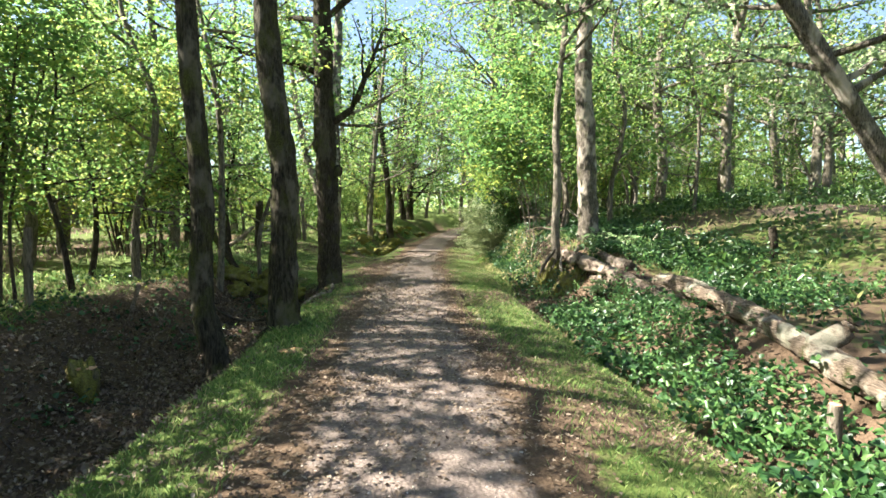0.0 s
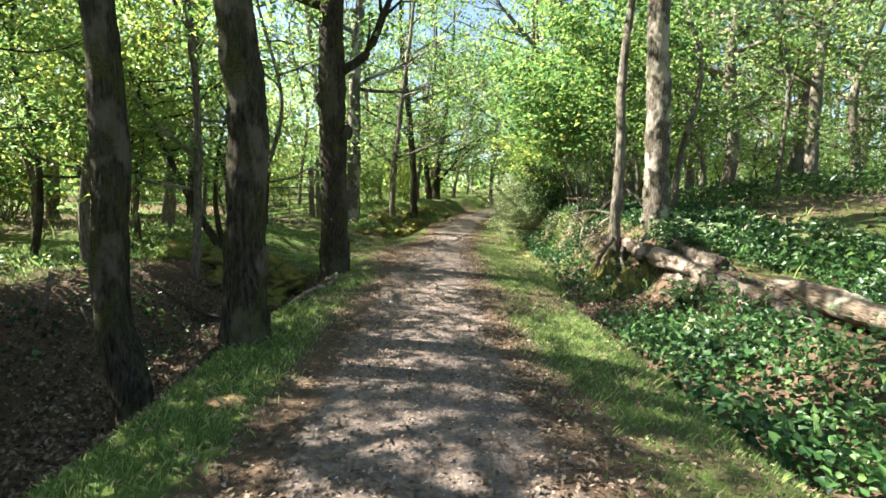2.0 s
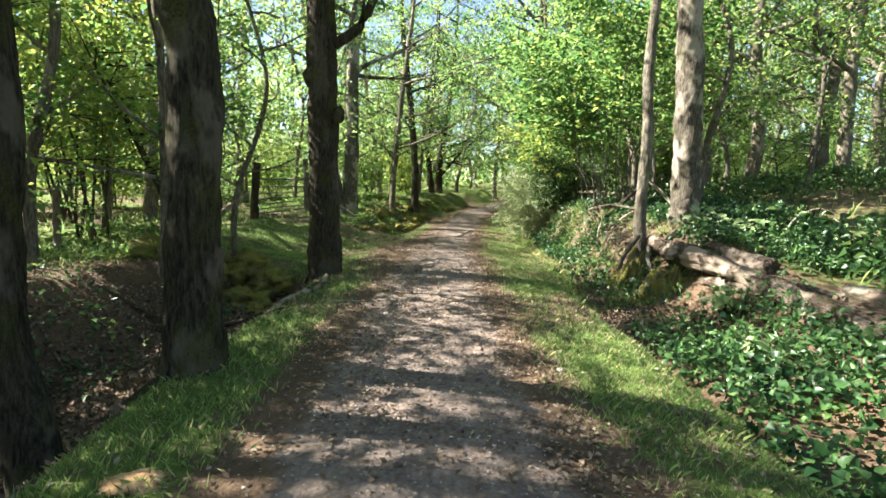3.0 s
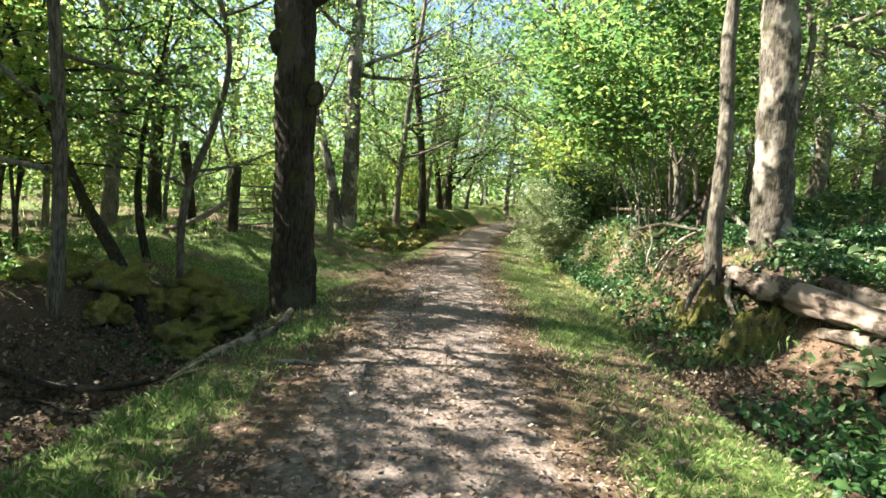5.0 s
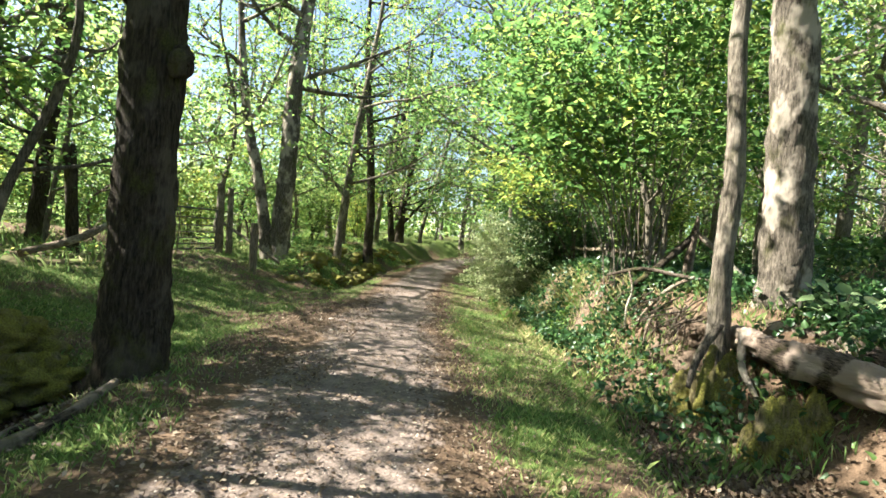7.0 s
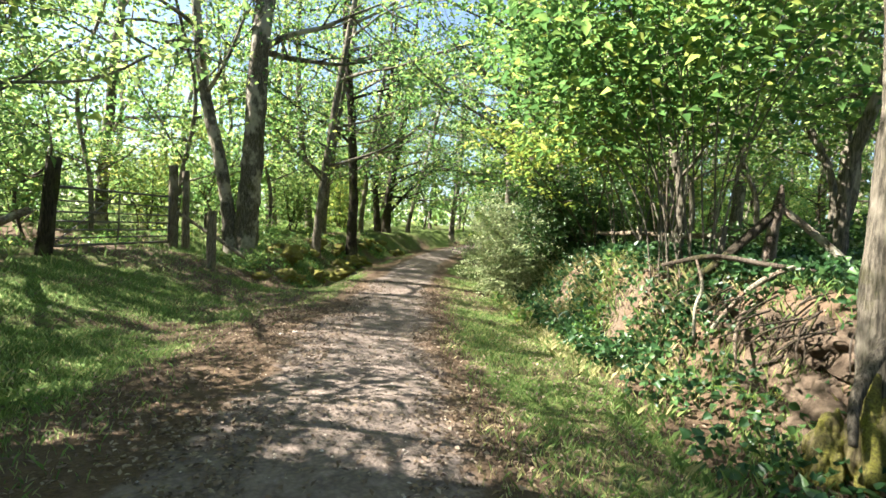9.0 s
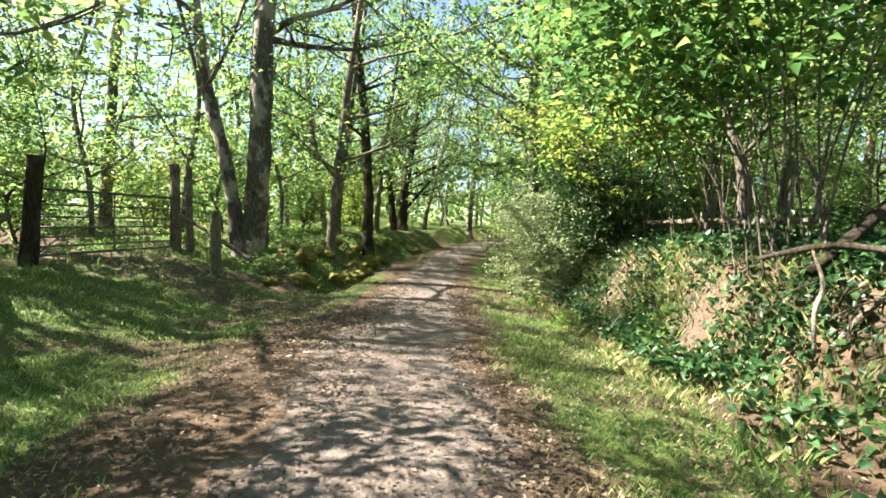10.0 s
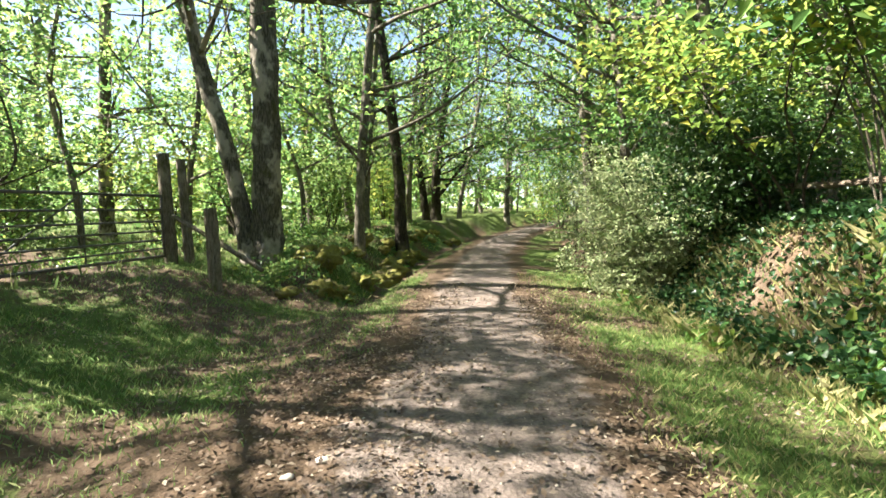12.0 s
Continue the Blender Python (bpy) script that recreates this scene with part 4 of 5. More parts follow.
stick("dead_branch", [(2.62, 14.6, 0.3), (2.78, 14.9, 0.5), (3.0, 15.15, 0.72), (3.25, 15.3, 0.85)], [0.014, 0.02, 0.02, 0.014], M_DEADWOOD, "forked dry branch propped on the bank", seed=651)
# the left ditch
lying("fallen_branch", [(-2.75, 12.1), (-2.55, 11.0), (-2.75, 10.2), (-3.0, 9.2), (-3.15, 8.4)], [0.035, 0.042, 0.04, 0.035, 0.015], M_DEADBARK, "long fallen branch along the ditch edge", "branch", 9, 51, 0.7)
lying("fallen_branch", [(-2.9, 10.6), (-3.7, 10.6), (-4.4, 10.3), (-5.1, 9.7)], [0.03, 0.032, 0.03, 0.015], M_BRANCH, "thin crooked branch across the ditch", "branch", 8, 52, 0.8, 0.1, (0, 0.1, 0.08))
lying("fallen_branch", [(-2.45, 7.6), (-2.75, 6.9), (-3.0, 6.1), (-3.1, 5.6)], [0.07, 0.06, 0.05, 0.02], M_BARK_DARK, "mossy root running down into the ditch", "root", 9, 53, 0.6)
lying("stick", [(-2.05, 9.85), (-1.9, 9.9), (-1.66, 9.84)], [0.016, 0.02, 0.014], M_DEADWOOD, "pale stick lying on the verge", "stick", 7, 54, 0.9)
stick("stake", [(-4.98, 7.6, gz(-4.98, 7.6) - 0.1), (-4.93, 7.65, 0.15), (-4.86, 7.7, 0.48)], [0.04, 0.035, 0.028], M_DEADWOOD, "short pale leaning stake in the ditch bank", "stake", 55)
stump = lump("cut_stump", (-4.2, 5.5, gz(-4.2, 5.5) + 0.1), (0.16, 0.15, 0.28), M_MOSSY, "small mossy stump with a pale sawn top in the ditch", seed=8, rough=0.5, detail=4)
lump("sawn_top", (0.02, 0, 0.22), (0.11, 0.1, 0.02), M_CUT, "pale sawn top", stump, 9, 0.1, detail=3)
rngM = np.random.default_rng(81)
for k, (x, y, s) in enumerate([(-4.4, 12.4, 0.42), (-4.9, 12.8, 0.4), (-4.1, 13.0, 0.36), (-5.3, 12.3, 0.42), (-4.7, 13.3, 0.42), (-4.0, 12.0, 0.28), (-5.7, 11.7, 0.36), (-5.0, 11.7, 0.3), (-6.1, 12.4, 0.36), (-3.5, 25.0, 0.35), (-3.2, 26.6, 0.4), (-3.4, 28.2, 0.4), (-4.1, 24.0, 0.4), (-3.6, 23.2, 0.3), (-3.2, 30.0, 0.45)]):
    lump("mossy_mound", (x, y, gz(x, y) + 0.02), (s, s * rngM.uniform(0.8, 1.3), s * 0.62), M_MOSSY, "hummock of moss and roots on the ditch bank", seed=10 + k, rough=0.6, category="mound", detail=4)
for k in range(34):
    x, y, a = rngS.uniform(-4.6, -2.7), rngS.uniform(3.5, 11.5), rngS.uniform(0, 6.28)
    l = rngS.uniform(0.3, 0.9)
    pts = [(x + math.cos(a) * s * l, y + math.sin(a) * s * l) for s in (-0.5, 0, 0.5)]
    tagged(stick("twig", [(u, w, gz(u, w) + 0.025) for u, w in pts], [0.012, 0.015, 0.008], M_BRANCH, "dry twig lying in the ditch", "twig", 300 + k), group="twigs in the ditch")


# ---- posts, gate and fence ----
def post(x, y, h, r, label, mat=M_POST, cut=False, tilt=(0, 0), seed=0, name="fence_post", square=False):
    z = gz(x, y)
    e = root(name, (x, y, z), label, "post")
    stem("shaft", [tube([(0, 0, -0.2), (tilt[0] * 0.4, tilt[1] * 0.4, h * 0.4), (tilt[0], tilt[1], h - 0.01), (tilt[0], tilt[1], h)], [r * 1.05, r, r * 0.97, r * 0.9], 5 if square else 10, 5, 0.05, seed)], mat, e)
    if cut:
        stem("sawn_end", [tube([(tilt[0], tilt[1], h), (tilt[0], tilt[1], h + 0.012), (tilt[0], tilt[1], h + 0.02)], [r * 0.9, r * 0.88, r * 0.8], 10, 2, 0.03, seed)], M_CUT, e, "orange sawn end")
    return e


post(-6.72, 23.1, 2.0, 0.12, "tall square weathered gate post", seed=61, name="gate_post", tilt=(-0.1, 0), square=True)
post(-6.5, 23.35, 1.95, 0.09, "second weathered post behind the gate post", seed=62, name="gate_post", tilt=(-0.12, 0))
post(-5.15, 21.7, 1.25, 0.1, "grey wooden post beside the gate", seed=63, name="gate_post", tilt=(-0.06, 0))
post(-7.3, 19.55, 1.75, 0.13, "dark rough hinge post of the gate", M_BARK_DARK, seed=64, name="gate_post", tilt=(0.08, 0))
post(-8.3, 19.3, 2.3, 0.13, "dark broken trunk standing beside the gate", M_BARK_DARK, seed=65, name="old_post", tilt=(-0.3, 0))
stick("timber_brace", [(-6.6, 23.0, 1.45), (-5.6, 22.6, 1.0), (-4.6, 22.2, 0.5)], [0.045, 0.045, 0.045], M_POST, "rough timber brace sloping from the gate post", "timber", 66)
lying("fallen_pole", [(-7.35, 19.2), (-7.5, 18.2), (-7.6, 17.0)], [0.07, 0.075, 0.07], M_DEADWOOD, "pale pole propped against the hinge post", "pole", 9, 67, 0.8, 0.06, (0.75, 0.4, 0.05))
post(-6.1, 7.05, 1.15, 0.055, "thin wooden fence stake under the trees", seed=68, tilt=(0.03, 0))
post(-7.4, 11.8, 1.1, 0.06, "old wooden fence stake in the wood", seed=69)
post(-9.2, 15.5, 1.2, 0.06, "old fence stake near the gate", seed=70, tilt=(0.05, 0))
post(7.5, 11.2, 0.75, 0.09, "short dark post in the brambles", M_BARK_DARK, seed=71, tilt=(-0.08, 0))
post(3.25, 3.8, 0.5, 0.055, "sawn-off stake among the ivy with an orange top", seed=72, cut=True)
post(3.72, 3.75, 0.55, 0.045, "second sawn-off stake among the ivy", seed=73, cut=True)


def bar(name, a, b, r, mat, parent, seg=8):
    return stem(name, [tube([a, tuple((np.array(a) + np.array(b)) / 2), b], [r, r, r], seg, 2, 0.0)], mat, parent)


def field_gate(a, b, z0, h):
    e = root("field_gate", (a[0], a[1], z0), "closed rusty galvanised steel field gate with seven bars", "gate")
    w = math.hypot(b[0] - a[0], b[1] - a[1])
    e.rotation_euler = (0, math.radians(-2.0), math.atan2(b[1] - a[1], b[0] - a[0]))
    for f in (0, 0.13, 0.27, 0.42, 0.58, 0.77, 1.0):
        bar("rail", (0.02, 0, f * h), (w - 0.02, 0, f * h), 0.025 if f in (0, 1.0) else 0.017, M_STEEL, e)
    for f in (0, 1.0):
        bar("stile", (f * w, 0, -0.02), (f * w, 0, h + 0.02), 0.024, M_STEEL, e)
    bar("upright", (w * 0.5, 0.022, 0), (w * 0.5, 0.022, h), 0.014, M_STEEL, e)
    bar("brace", (0.05, 0.024, h * 0.05), (w * 0.48, 0.024, h * 0.95), 0.014, M_STEEL, e)
    bar("hinge", (-0.16, 0, h * 0.88), (0.0, 0, h * 0.88), 0.018, M_STEEL, e)
    bar("hinge", (-0.16, 0, h * 0.12), (0.0, 0, h * 0.12), 0.018, M_STEEL, e)
    return e


field_gate((-7.28, 19.75), (-6.78, 22.98), gz(-7.2, 19.9) + 0.12, 1.12)


def rail_fence():
    e = root("rail_fence", (0, 0, 0), "old post-and-rail fence of rough poles on the bank", "fence")
    ys = [16.9, 19.0, 21.2, 23.4, 25.6]
    xs = [3.75, 3.45, 3.1, 2.95, 2.9]
    tops = []
    for k, (x, y) in enumerate(zip(xs, ys)):
        z = gz(x, y)
        stem("post", [tube([(x, y, z - 0.2), (x, y, z + 0.3), (x + 0.02, y, z + 0.68)], [0.055, 0.05, 0.045], 8, 4, 0.08, 90 + k)], M_POST, e)
        tops.append((x, y, z + 0.55))
    for k, (p, q) in enumerate(zip(tops, tops[1:])):
        mid = ((p[0] + q[0]) / 2 + 0.02, (p[1] + q[1]) / 2, (p[2] + q[2]) / 2 - 0.03)
        stem("rail", [tube([p, mid, q], [0.04, 0.042, 0.035], 8, 5, 0.08, 95 + k)], M_DEADWOOD, e)


rail_fence()


# ---- shrubs ----
shrub("hazel", (3.3, 16.6, gz(3.3, 16.6)), [(-1.6, 1.2, 3.2), (-1.9, 2.4, 3.0), (-0.8, 0.4, 5.6), (0.2, -0.3, 6.2), (1.2, -0.8, 5.6), (0.6, 1.0, 6.6), (-1.2, -0.4, 5.6), (-0.4, 1.8, 6.0), (1.9, 0.4, 4.8), (-2.3, 1.0, 4.6), (-2.4, 1.7, 3.4), (-1.9, -0.3, 3.8), (-2.7, 0.2, 4.4), (2.4, -0.9, 5.6), (1.4, 0.9, 7.0), (-1.7, 0.9, 6.6)],
      "many-stemmed hazel with bright green leaves arching over the path", M_LEAF, 0.155, 9, 0.62, 101, 0.011, flat=0.8, low=0.42, bark_mat=M_BARK_FAR)
shrub("hazel", (3.6, 18.9, gz(3.6, 18.9)), [(-2.2, 0.8, 3.6), (-2.5, -0.3, 4.3), (-1.4, 0.8, 5.4), (0.2, 0.6, 6.0), (1.2, -0.6, 5.6), (-0.8, -0.8, 5.9), (-2.9, 1.4, 5.0), (-3.2, 0.6, 5.8)],
      "hazel bush reaching over the verge", M_LEAF, 0.155, 8, 0.62, 102, 0.011, flat=0.8, low=0.42, bark_mat=M_BARK_FAR)
shrub("yellowing_shrub", (3.35, 20.9, gz(3.35, 20.9)), [(-2.1, -1.2, 2.1), (-1.9, -0.2, 2.5), (-1.2, -1.9, 2.3), (-2.5, 0.3, 2.7), (-0.6, -2.4, 2.5)], "low boughs with yellow-green leaves beside the bush", M_LEAF_YELLOW, 0.12, 9, 0.36, 103, flat=0.8, low=0.4)
shrub("hazel", (5.2, 21.5, gz(5.2, 21.5)), [(-1.6, 0.2, 4.6), (0.5, 0.8, 5.4), (1.2, -0.6, 4.6), (-0.8, -0.8, 4.9), (-0.5, 1.4, 5.4)], "hazel growing behind the fence", M_LEAF, 0.125, 10, 0.5, 104, flat=0.8)
stool = [(math.cos(a) * 0.85, math.sin(a) * 1.1, 1.3 + 0.9 * (k % 3) / 2) for k, a in enumerate(np.linspace(0, 6.28, 14))]
shrub("pale_bush", (2.0, 23.0, gz(2.0, 23.0)), stool, "dense pale grey-green bush at the foot of the bank", M_PALEGRASS, 0.06, 34, 0.3, 105, 0.01, 0.25, start=4)
shrub("holly_bush", (2.95, 21.7, gz(2.95, 21.7)), [(c * 0.9, s * 0.9, h * 0.85) for c, s, h in stool], "dark evergreen bush growing against the pale one", M_LEAF_DARK, 0.08, 16, 0.3, 106, 0.014, 0.4, start=5)
# thin leaning trees at the ditch
def thin_tree(name, at, pts, r, label, seed, crown, leafmat=M_LEAF_LIGHT, low=0.35):
    rng = np.random.default_rng(seed)
    rr = r * np.linspace(1.15, 0.2, len(pts))
    return tree(name, (at[0], at[1], gz(*at)), pts, rr, M_BARK_DARK, label, "", 9, round_limbs(rng, 9, low, 1.0, 1.6, r * 0.5, 0.15), crown, 0.3, seed, leafmat)


thin_tree("leaning_tree", (-4.75, 12.25), [(0.06, 0, -0.3), (-0.1, 0, 0.1), (-0.5, 0.1, 0.85), (-1.05, 0.2, 1.6), (-1.5, 0.25, 2.4), (-2.1, 0.3, 3.6), (-3.0, 0.4, 5.6), (-3.6, 0.5, 7.5)], 0.095, "thin dark tree leaning away over the ditch", 111, (0.42, 14, 0.1), low=0.62)
thin_tree("young_tree", (-6.6, 8.6), [(0.05, 0, -0.2), (-0.2, 0.05, 1), (-0.5, 0.1, 2.2), (-0.3, 0.2, 3.6), (-0.5, 0.3, 5)], 0.05, "crooked young tree beside the ditch", 112, (0.42, 18, 0.08))
thin_tree("young_tree", (-7.6, 10.4), [(0.05, 0, -0.2), (0.2, 0.05, 1), (0.1, 0.1, 2.2), (-0.3, 0.2, 3.6), (-0.2, 0.3, 5.4)], 0.06, "young tree with level sprays of leaves", 113, (0.42, 18, 0.08))
thin_tree("young_tree", (-6.0, 14.0), [(0.05, 0, -0.2), (-0.2, 0.05, 1), (-0.1, 0.1, 2.4), (0.2, 0.2, 3.9), (0.3, 0.3, 5.6)], 0.06, "young tree at the edge of the gate track", 114, (0.42, 9, 0.08))


# dense hazels by the left ditch; the first two are added only to shade it
for x, y, k in ((-7.2, 7.6, 0), (-9.0, 6.4, 3), (-7.6, 12.9, 2), (-9.6, 14.6, 4)):
    ways = [(math.cos(a) * (0.9 + 0.5 * (j % 2)), math.sin(a) * (0.9 + 0.5 * (j % 2)), (4.2 if k in (0, 3) else 3.3) + 0.9 * ((j + k) % 3)) for j, a in enumerate(np.linspace(0.3 * k, 6.0 + 0.3 * k, 7))]
    shrub("hazel", (x, y, gz(x, y)), ways, "hazel thicket shading the ditch", M_LEAF_YELLOW if k in (2, 4) else M_LEAF_LIGHT, 0.12, 13, 0.55, 120 + 10 * k, 0.025, flat=0.78, start=12, low=0.36)

def broad_plant(x, y, r, seed):
    """A low plant with broad pale leaves on short stalks."""
    rng = np.random.default_rng(seed)
    z = gz(x, y)
    e = root("broad_leaved_plant", (x, y, z), "pale green broad-leaved plant beside the logs", "plant", "broad-leaved plants")
    a, d = rng.uniform(0, 6.283, 34), np.sqrt(rng.uniform(0.02, 1, 34)) * r
    tips = np.stack([np.cos(a) * d, np.sin(a) * d, rng.uniform(0.16, 0.42, 34)], 1)
    stem("stalks", [tube([(0, 0, -0.05), (t[0] * 0.4, t[1] * 0.4, t[2] * 0.6), tuple(t)], [0.006, 0.005, 0.003], 4, 3, 0, k) for k, t in enumerate(tips)], M_BRANCH, e)["kind"] = "stuff"
    v, f = leaves(tips, 0.17, 0.75, rng, 0.3, 0.8, True)
    mesh_object("leaves", v, f, M_LEAF_PALE, e)


for x, y, r, k in ((4.22, 13.35, 0.36, 801), (4.75, 12.9, 0.26, 802), (3.0, 8.9, 0.3, 803), (3.35, 10.7, 0.24, 804)):
    broad_plant(x, y, r, k)
stick("bramble_arch", [(5.2, 12.8, gz(5.2, 12.8) - 0.03), (5.6, 13.0, 1.2), (6.1, 13.1, 1.38), (6.35, 13.0, 1.15), (6.4, 12.8, gz(6.4, 12.8) - 0.03)], [0.02, 0.022, 0.022, 0.018, 0.012], M_DEADWOOD, "pale dead stem arching over the brambles", "branch", 805)
lump("sandy_mound", (-1.83, 5.66, gz(-1.83, 5.66) + 0.005), (0.15, 0.11, 0.035), M_SAND, "small mound of dry orange sand on the verge", seed=21, rough=0.5, category="sand", detail=3)
for k, (x, y, r) in enumerate(((-1.85, 16.3, 0.045), (-1.98, 16.12, 0.035), (-1.62, 15.2, 0.035), (0.55, 7.6, 0.035), (-1.2, 9.2, 0.03))):
    tagged(lump("flat_stone", (x, y, gz(x, y) + 0.008), (r, r * 0.7, 0.018), M_STONE, "pale flat stone at the edge of the path", seed=31 + k, rough=0.4, category="stone", detail=2), group="stones on the path")


def ferns():
    """Low fern tufts on the bank and by the logs."""
    rng = np.random.default_rng(55)
    spots_f = [(4.6, 13.0), (5.0, 12.0), (2.75, 14.6), (5.3, 9.6), (3.2, 6.2), (2.9, 8.0), (3.1, 17.9), (2.6, 18.7), (-3.9, 12.7), (-3.4, 22.9), (2.5, 4.6)]
    for k, (x, y) in enumerate(spots_f):
        e = root("fern", (x, y, gz(x, y)), "green fern tuft growing on the bank", "fern", "ferns")
        for j in range(8):
            a = j * 0.785 + rng.normal(0, 0.2)
            n = 16
            s = np.linspace(0.05, 1, n)
            l = rng.uniform(0.28, 0.45)
            line = np.stack([np.cos(a) * s * l, np.sin(a) * s * l, 0.9 * l * (s - 0.75 * s * s)], 1)
            side = np.array([-np.sin(a), np.cos(a), 0])
            w = (l * 0.22 * np.sin(np.pi * np.clip(s * 0.9 + 0.1, 0, 1)))[:, None]
            v = []
            for i in range(n - 1):
                for g in (1, -1):
                    b0, b1 = line[i], line[i] * 0.45 + line[i + 1] * 0.55
                    v += [b0, b1, (b0 + b1) / 2 + side * g * w[i] + (line[i + 1] - line[i]) * 0.8 - [0, 0, 0.12 * w[i, 0]]]
            f = np.arange(len(v)).reshape(-1, 3)
            mesh_object("frond", np.array(v), f, M_LEAF_LIGHT, e)


ferns()

for k in range(26):
    y = 22.3 + 0.62 * k + rngM.uniform(-0.2, 0.2)
    x = float(centre(y)) - rngM.uniform(2.3, 3.6)
    r = rngM.uniform(0.16, 0.4)
    lump("mossy_mound", (x, y, gz(x, y) + 0.03), (r, r * rngM.uniform(0.8, 1.4), r * 0.6), M_MOSSY, "hummock of moss and roots on the ditch bank", seed=50 + k, rough=0.65, category="mound", detail=3)

lying("fallen_branch", [(-2.9, 11.6), (-2.75, 10.7), (-3.1, 9.8), (-3.35, 9.0)], [0.018, 0.025, 0.022, 0.012], M_DEADWOOD, "pale thin branch beside a thicker one in the ditch", "branch", 8, 56, 0.9)
for k in range(30):
    x, y, a = rngS.uniform(-5.0, -2.6), rngS.uniform(8.0, 12.4), rngS.uniform(0, 6.28)
    l = rngS.uniform(0.25, 0.8)
    pts = [(x + math.cos(a) * q * l, y + math.sin(a) * q * l) for q in (-0.5, 0, 0.5)]
    tagged(stick("twig", [(u, w, gz(u, w) + 0.03) for u, w in pts], [0.01, 0.013, 0.007], M_DEADWOOD, "dry twig lying in the ditch", "twig", 400 + k), group="twigs in the ditch")

for k, (p, q, r) in enumerate((((3.0, 13.5, 0.75), (2.55, 13.2, 0.1), 0.05), ((3.2, 13.4, 0.7), (3.1, 12.9, 0.1), 0.045))):
    m = ((p[0] + q[0]) / 2 - 0.05, (p[1] + q[1]) / 2 + 0.05, (p[2] + q[2]) / 2 - 0.04)
    tagged(stem("exposed_root", [tube([p, m, q], [r, r * 0.85, r * 0.5], 8, 8, 0.14, 500 + k)], M_BARK_GREY), "grey exposed root gripping the earth bank", "root", "roots on the bank")

# ---- grass, litter and undergrowth ----
near_y = lambda y: np.clip(1.15 - np.abs(y - 11) / 16, 0.12, 1)
p = scatter(640000, -7.0, 2.8, -1, 27, lambda x, y: cover_grass(x, y) ** 1.3 * near_y(y) * (np.abs(x - centre(y)) < 6.5))
grass_field("verge_grass", p, 0.055, "short green grass on the verges of the path", M_GRASS, 1.0, 0.0032)
p = scatter(60000, -22, 26, 0, 40, lambda x, y: np.where(np.abs(x - centre(y)) > 5.5, 0.35 + 0.4 * rough_noise(x, y, 0.6, 9), 0))
grass_field("wood_grass", p, 0.2, "rough grass under the trees", M_GRASS, 0.8, 0.013)


def litter():
    p = scatter(300000, -6, 4.5, -1, 24, lambda x, y: np.clip(0.45 + 0.6 * rough_noise(x, y, 2.2, 4), 0.05, 1) * np.where(np.abs(x - centre(y) - 0.15) < 0.42, 0.62 - 0.4 * sm(9, 13, y), 1.0) * (1 - 0.93 * cover_grass(x, y)) * np.where((x - centre(y) > 2.5) & ((y < 10.5) | ((y > 13) & (y < 15.8))), 0.12, 1.0))
    p[:, 2] += RNG.uniform(0.006, 0.03, len(p))
    v, f = leaves(p, 0.04, 0.78, RNG, -0.1, 0.6)
    tagged(mesh_object("leaf_litter", v, f, M_LITTER), "dry brown fallen leaves strewn on the path and verges", "leaves", kind="stuff")
    q = scatter(30000, -5.0, -2.4, 2, 12.8, lambda x, y: np.where(centre(y) - x > 2.1, 0.75 + 0.4 * rough_noise(x, y, 1.9, 22), 0))
    r = scatter(18000, 1.8, 4.2, 9.5, 13.4, lambda x, y: np.where((x - centre(y) > 2.5) & (x - centre(y) < 3.9), 0.7 + 0.5 * rough_noise(x, y, 1.9, 20), 0))
    q = np.vstack([q, r])
    q[:, 2] += RNG.uniform(0.005, 0.05, len(q))
    v, f = leaves(q, 0.06, 0.45, RNG, -0.15, 0.6)
    tagged(mesh_object("ditch_litter", v, f, M_LITTER), "deep drift of curled dead leaves in the ditches", "leaves", kind="stuff")


litter()


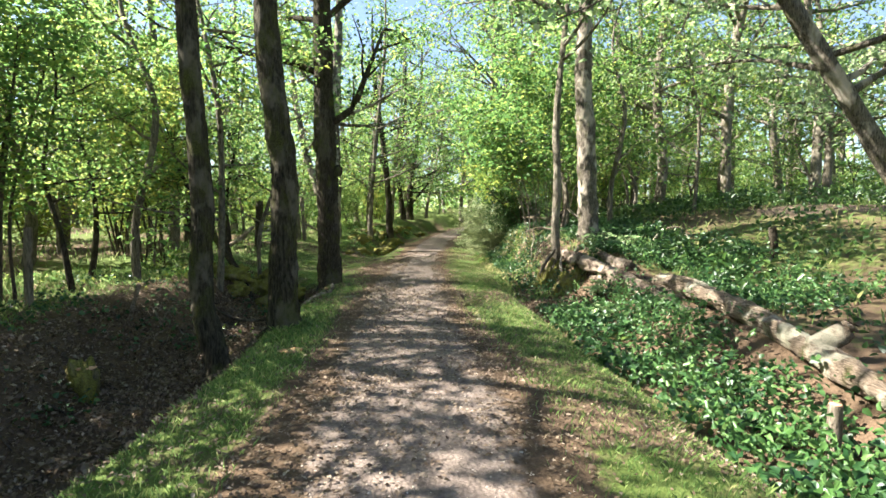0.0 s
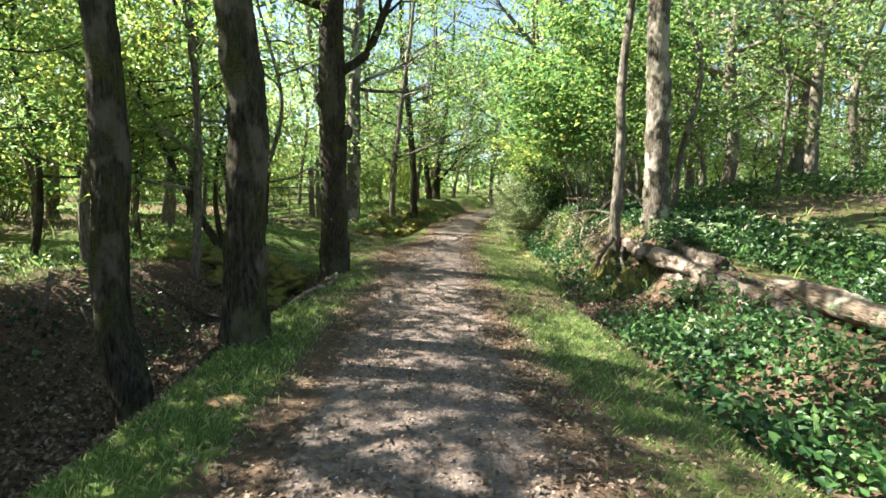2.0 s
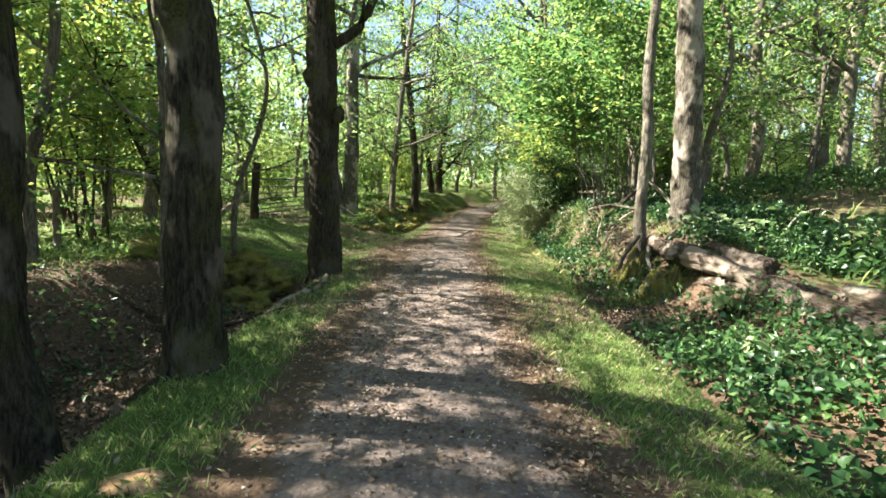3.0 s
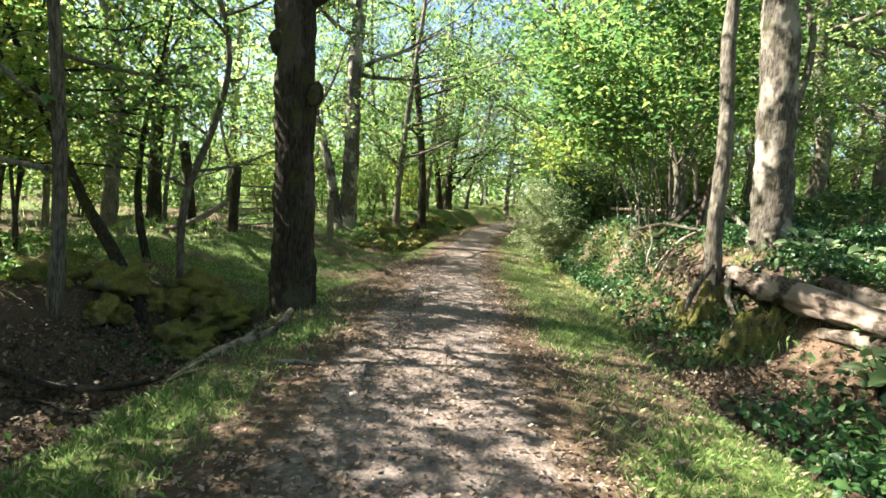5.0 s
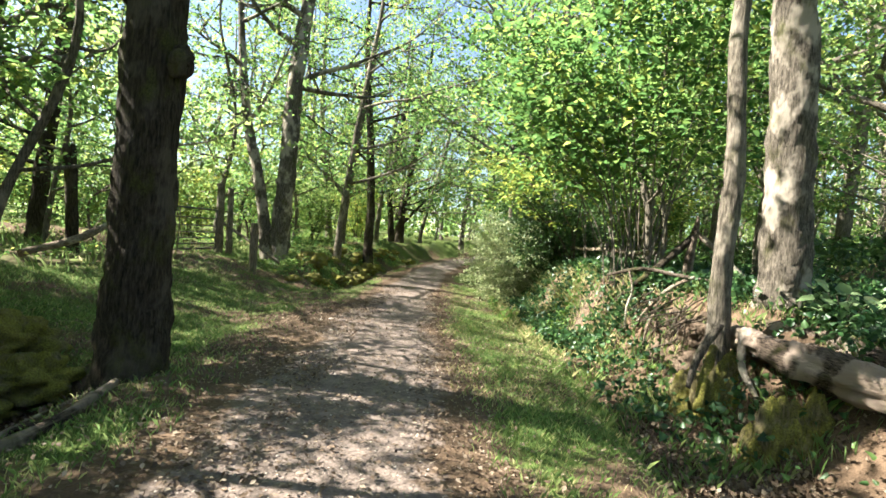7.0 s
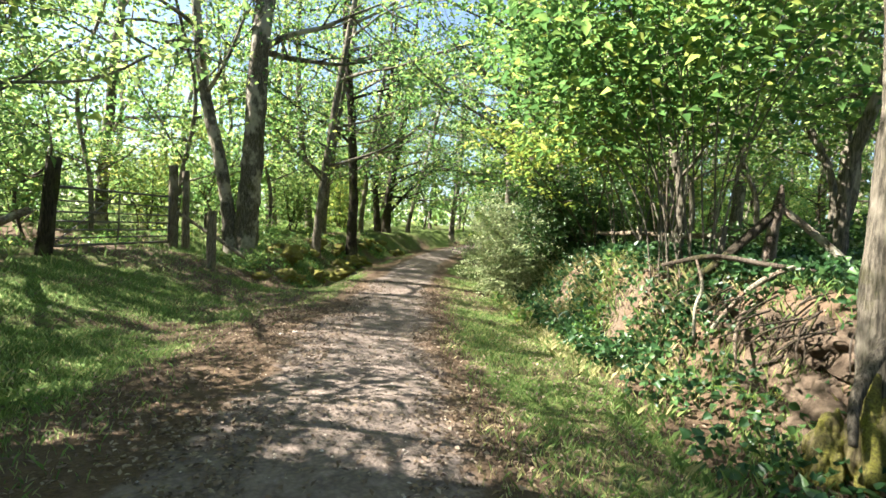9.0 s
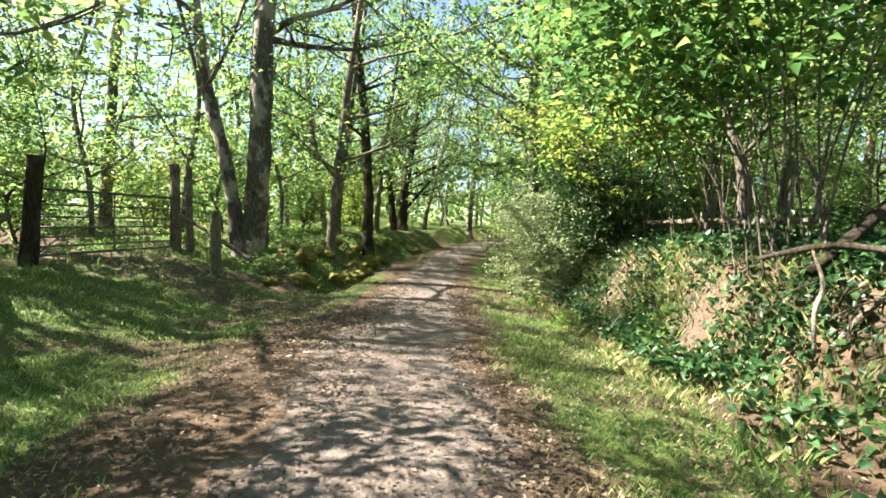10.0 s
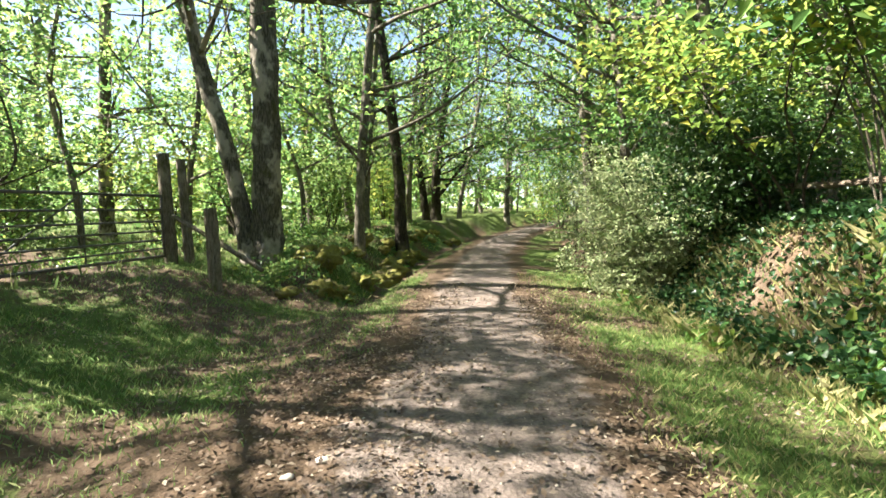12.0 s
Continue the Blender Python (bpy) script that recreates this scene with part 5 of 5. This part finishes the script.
def undergrowth():
    dens = lambda x, y: np.where((x - centre(y) > 2.5), sm(-0.35, 0.25, rough_noise(x, y, 1.6, 6) + 0.25 * (x < 4.2)), 0) * (1 - 0.85 * sm(9.8, 11.2, y) * (x < 4.4)) * (1 - 0.94 * (np.abs(x - np.interp(y, [4, 6, 9, 12, 14], [3.9, 4.2, 4.2, 3.9, 3.7]) + 0.05) < 0.27))
    p = scatter(34000, 2.0, 7.5, 0, 12.6, dens)
    p[:, 2] += RNG.uniform(0.03, 0.32, len(p)) * (1 + 0.6 * rough_noise(p[:, 0], p[:, 1], 2.3, 8))
    pale = rough_noise(p[:, 0], p[:, 1], 2.9, 16) + RNG.normal(0, 0.25, len(p)) > 0.12
    q = p[pale] + np.stack([np.zeros(pale.sum())] * 2 + [RNG.uniform(0, 0.2, pale.sum())], 1)
    v, f = leaves(q, 0.075, 0.45, RNG, 0.35, 0.55, True)
    tagged(mesh_object("nettle_undergrowth", v, f, M_NETTLE), "light green nettles and saplings among the ivy", "undergrowth", kind="stuff")
    p = p[~pale]
    v, f = leaves(p, 0.085, 0.6, RNG, 0.25, 0.85, True)
    tagged(mesh_object("ivy_undergrowth", v, f, M_IVY), "dark green ivy and bramble leaves covering the ditch bank", "undergrowth", kind="stuff")
    dens = lambda x, y: np.where(x - centre(y) > 2.7, sm(-0.45, 0.2, rough_noise(x, y, 2.4, 2)), 0) * np.where((x < 3.8) & (y < 15.6), 0.34, 1) * np.where((x - centre(y) < 4.4) & (y > 16.3) & (y < 22), 0.75, 1.0)
    p = scatter(56000, 1.5, 6.5, 12.5, 26, dens)
    p[:, 2] += RNG.uniform(0.02, 0.3, len(p))
    v, f = leaves(p, 0.08, 0.5, RNG, 0.25, 0.8, True)
    tagged(mesh_object("bank_ivy", v, f, M_IVY), "ivy trailing over the earth bank", "undergrowth", kind="stuff")
    p = scatter(26000, 5.0, 18, 8, 30, lambda x, y: sm(-0.1, 0.35, rough_noise(x, y, 0.8, 12)) * 0.9)
    p[:, 2] += RNG.uniform(0.1, 0.7, len(p))
    v, f = leaves(p, 0.16, 0.6, RNG, 0.3, 0.55)
    tagged(mesh_object("bracken", v, f, M_LEAF_DARK), "low green bracken and brambles on the bank top", "undergrowth", kind="stuff")


undergrowth()


def path_stones():
    """Loose gravel: small uneven chips."""
    p = scatter(17000, -2.6, 1.4, -0.5, 20, lambda x, y: (1 - sm(0.5, 1.3, np.abs(x - centre(y)))) * np.clip(1.1 - y / 22, 0.2, 1))
    n = len(p)
    s = RNG.uniform(0.004, 0.013, (n, 1, 1)) * RNG.uniform(0.6, 1.4, (n, 1, 3)) * [1, 1, 0.6]
    shape = np.array([(1, 0, 0), (0, 1, 0), (-1, 0, 0), (0, -1, 0), (0, 0, 1), (0, 0, -1)], float)
    a = RNG.uniform(0, 6.28, n)
    v = shape[None] * s + RNG.normal(0, 0.001, (n, 6, 3))
    c, q = np.cos(a)[:, None], np.sin(a)[:, None]
    v = np.stack([v[..., 0] * c - v[..., 1] * q, v[..., 0] * q + v[..., 1] * c, v[..., 2]], -1) + p[:, None]
    t = np.array([(0, 1, 4), (1, 2, 4), (2, 3, 4), (3, 0, 4), (1, 0, 5), (2, 1, 5), (3, 2, 5), (0, 3, 5)])
    f = (np.arange(n)[:, None, None] * 6 + t[None]).reshape(-1, 3)
    tagged(mesh_object("gravel", v.reshape(-1, 3), f, M_STONE), "loose gravel chips on the path", "gravel", kind="stuff")


path_stones()


def bank_plants():
    """Grass tufts and small plants on the banks and in the ditch."""
    p = scatter(60000, 0.8, 5.5, 12, 25, lambda x, y: np.where((x - centre(y) > 2.4) & (x - centre(y) < 5), 0.25 + 0.5 * rough_noise(x, y, 2.7, 14), 0))
    grass_field("bank_grass", p, 0.13, "thin grass growing on the earth bank", M_GRASS, 0.9, 0.006)
    p = scatter(40000, -9, -3.2, 22.5, 34, lambda x, y: 0.3 + 0.6 * rough_noise(x, y, 2.0, 1))
    grass_field("bank_grass", p, 0.09, "rough grass and moss on the bank by the gate", M_GRASS, 0.9, 0.01)
    p = scatter(30000, -9, -2.2, 9, 38, lambda x, y: np.where(centre(y) - x > 2.3, sm(-0.15, 0.4, rough_noise(x, y, 1.3, 17)), 0) * np.where((y > 13) & (y < 22.6) & (x > -7.3), 0, 0.9) * np.where((y < 13) & (x > -4.2), 0.1, 1))
    p[:, 2] += RNG.uniform(0.02, 0.22, len(p))
    v, f = leaves(p, 0.085, 0.6, RNG, 0.25, 0.7)
    tagged(mesh_object("ground_plants", v, f, M_LEAF_LIGHT), "low green plants under the trees", "undergrowth", kind="stuff")


bank_plants()


def straw():
    """Dry blades among the green ones of the verge and the sandy bank."""
    p = scatter(70000, -1.0, 4.5, 7, 26, lambda x, y: np.where((x - centre(y) > 0.9) & (x - centre(y) < 2.8), 0.25 + 0.7 * rough_noise(x, y, 1.5, 23), 0))
    grass_field("dry_grass", p, 0.05, "straw-coloured dry grass on the verge", M_STRAW, 1.1, 0.0035)
    p = scatter(52000, 0.8, 5.5, 15.6, 25, lambda x, y: np.where((x - centre(y) > 2.4) & (x - centre(y) < 4.6), 0.4 + 0.6 * rough_noise(x, y, 2.0, 24), 0))
    grass_field("dry_grass", p, 0.14, "pale dry grass hanging on the sandy bank", M_STRAW, 1.1, 0.006)
    p = scatter(9000, 1.0, 4.6, 15.2, 22.5, lambda x, y: np.where((x - centre(y) > 2.3) & (x - centre(y) < 4.2), sm(0.1, 0.5, rough_noise(x, y, 1.4, 25)), 0))
    p[:, 2] += RNG.uniform(0.04, 0.25, len(p))
    v, f = leaves(p, 0.1, 0.55, RNG, 0.3, 0.7, True)
    tagged(mesh_object("bank_plants", v, f, M_LEAF_LIGHT), "light green leafy plants at the foot of the bank", "undergrowth", kind="stuff")


straw()


def ditch_plants():
    p = scatter(7000, -8.0, -3.9, 1, 12.5, lambda x, y: sm(-0.1, 0.4, rough_noise(x, y, 1.7, 19)) * 0.8)
    p[:, 2] += RNG.uniform(0.01, 0.16, len(p))
    v, f = leaves(p, 0.07, 0.6, RNG, 0.25, 0.8, True)
    tagged(mesh_object("ditch_ivy", v, f, M_IVY), "sparse dark ivy on the shaded ditch bank", "undergrowth", kind="stuff")
    p = scatter(60000, -9.0, -3.9, 6, 12.5, lambda x, y: np.clip(sm(5.2, 6.2, centre(y) - x) * sm(7, 10, y) * (0.35 + 0.5 * rough_noise(x, y, 1.1, 21)), 0, 1))
    grass_field("ditch_grass", p, 0.11, "soft grass on top of the ditch bank", M_GRASS, 0.9, 0.006)


ditch_plants()
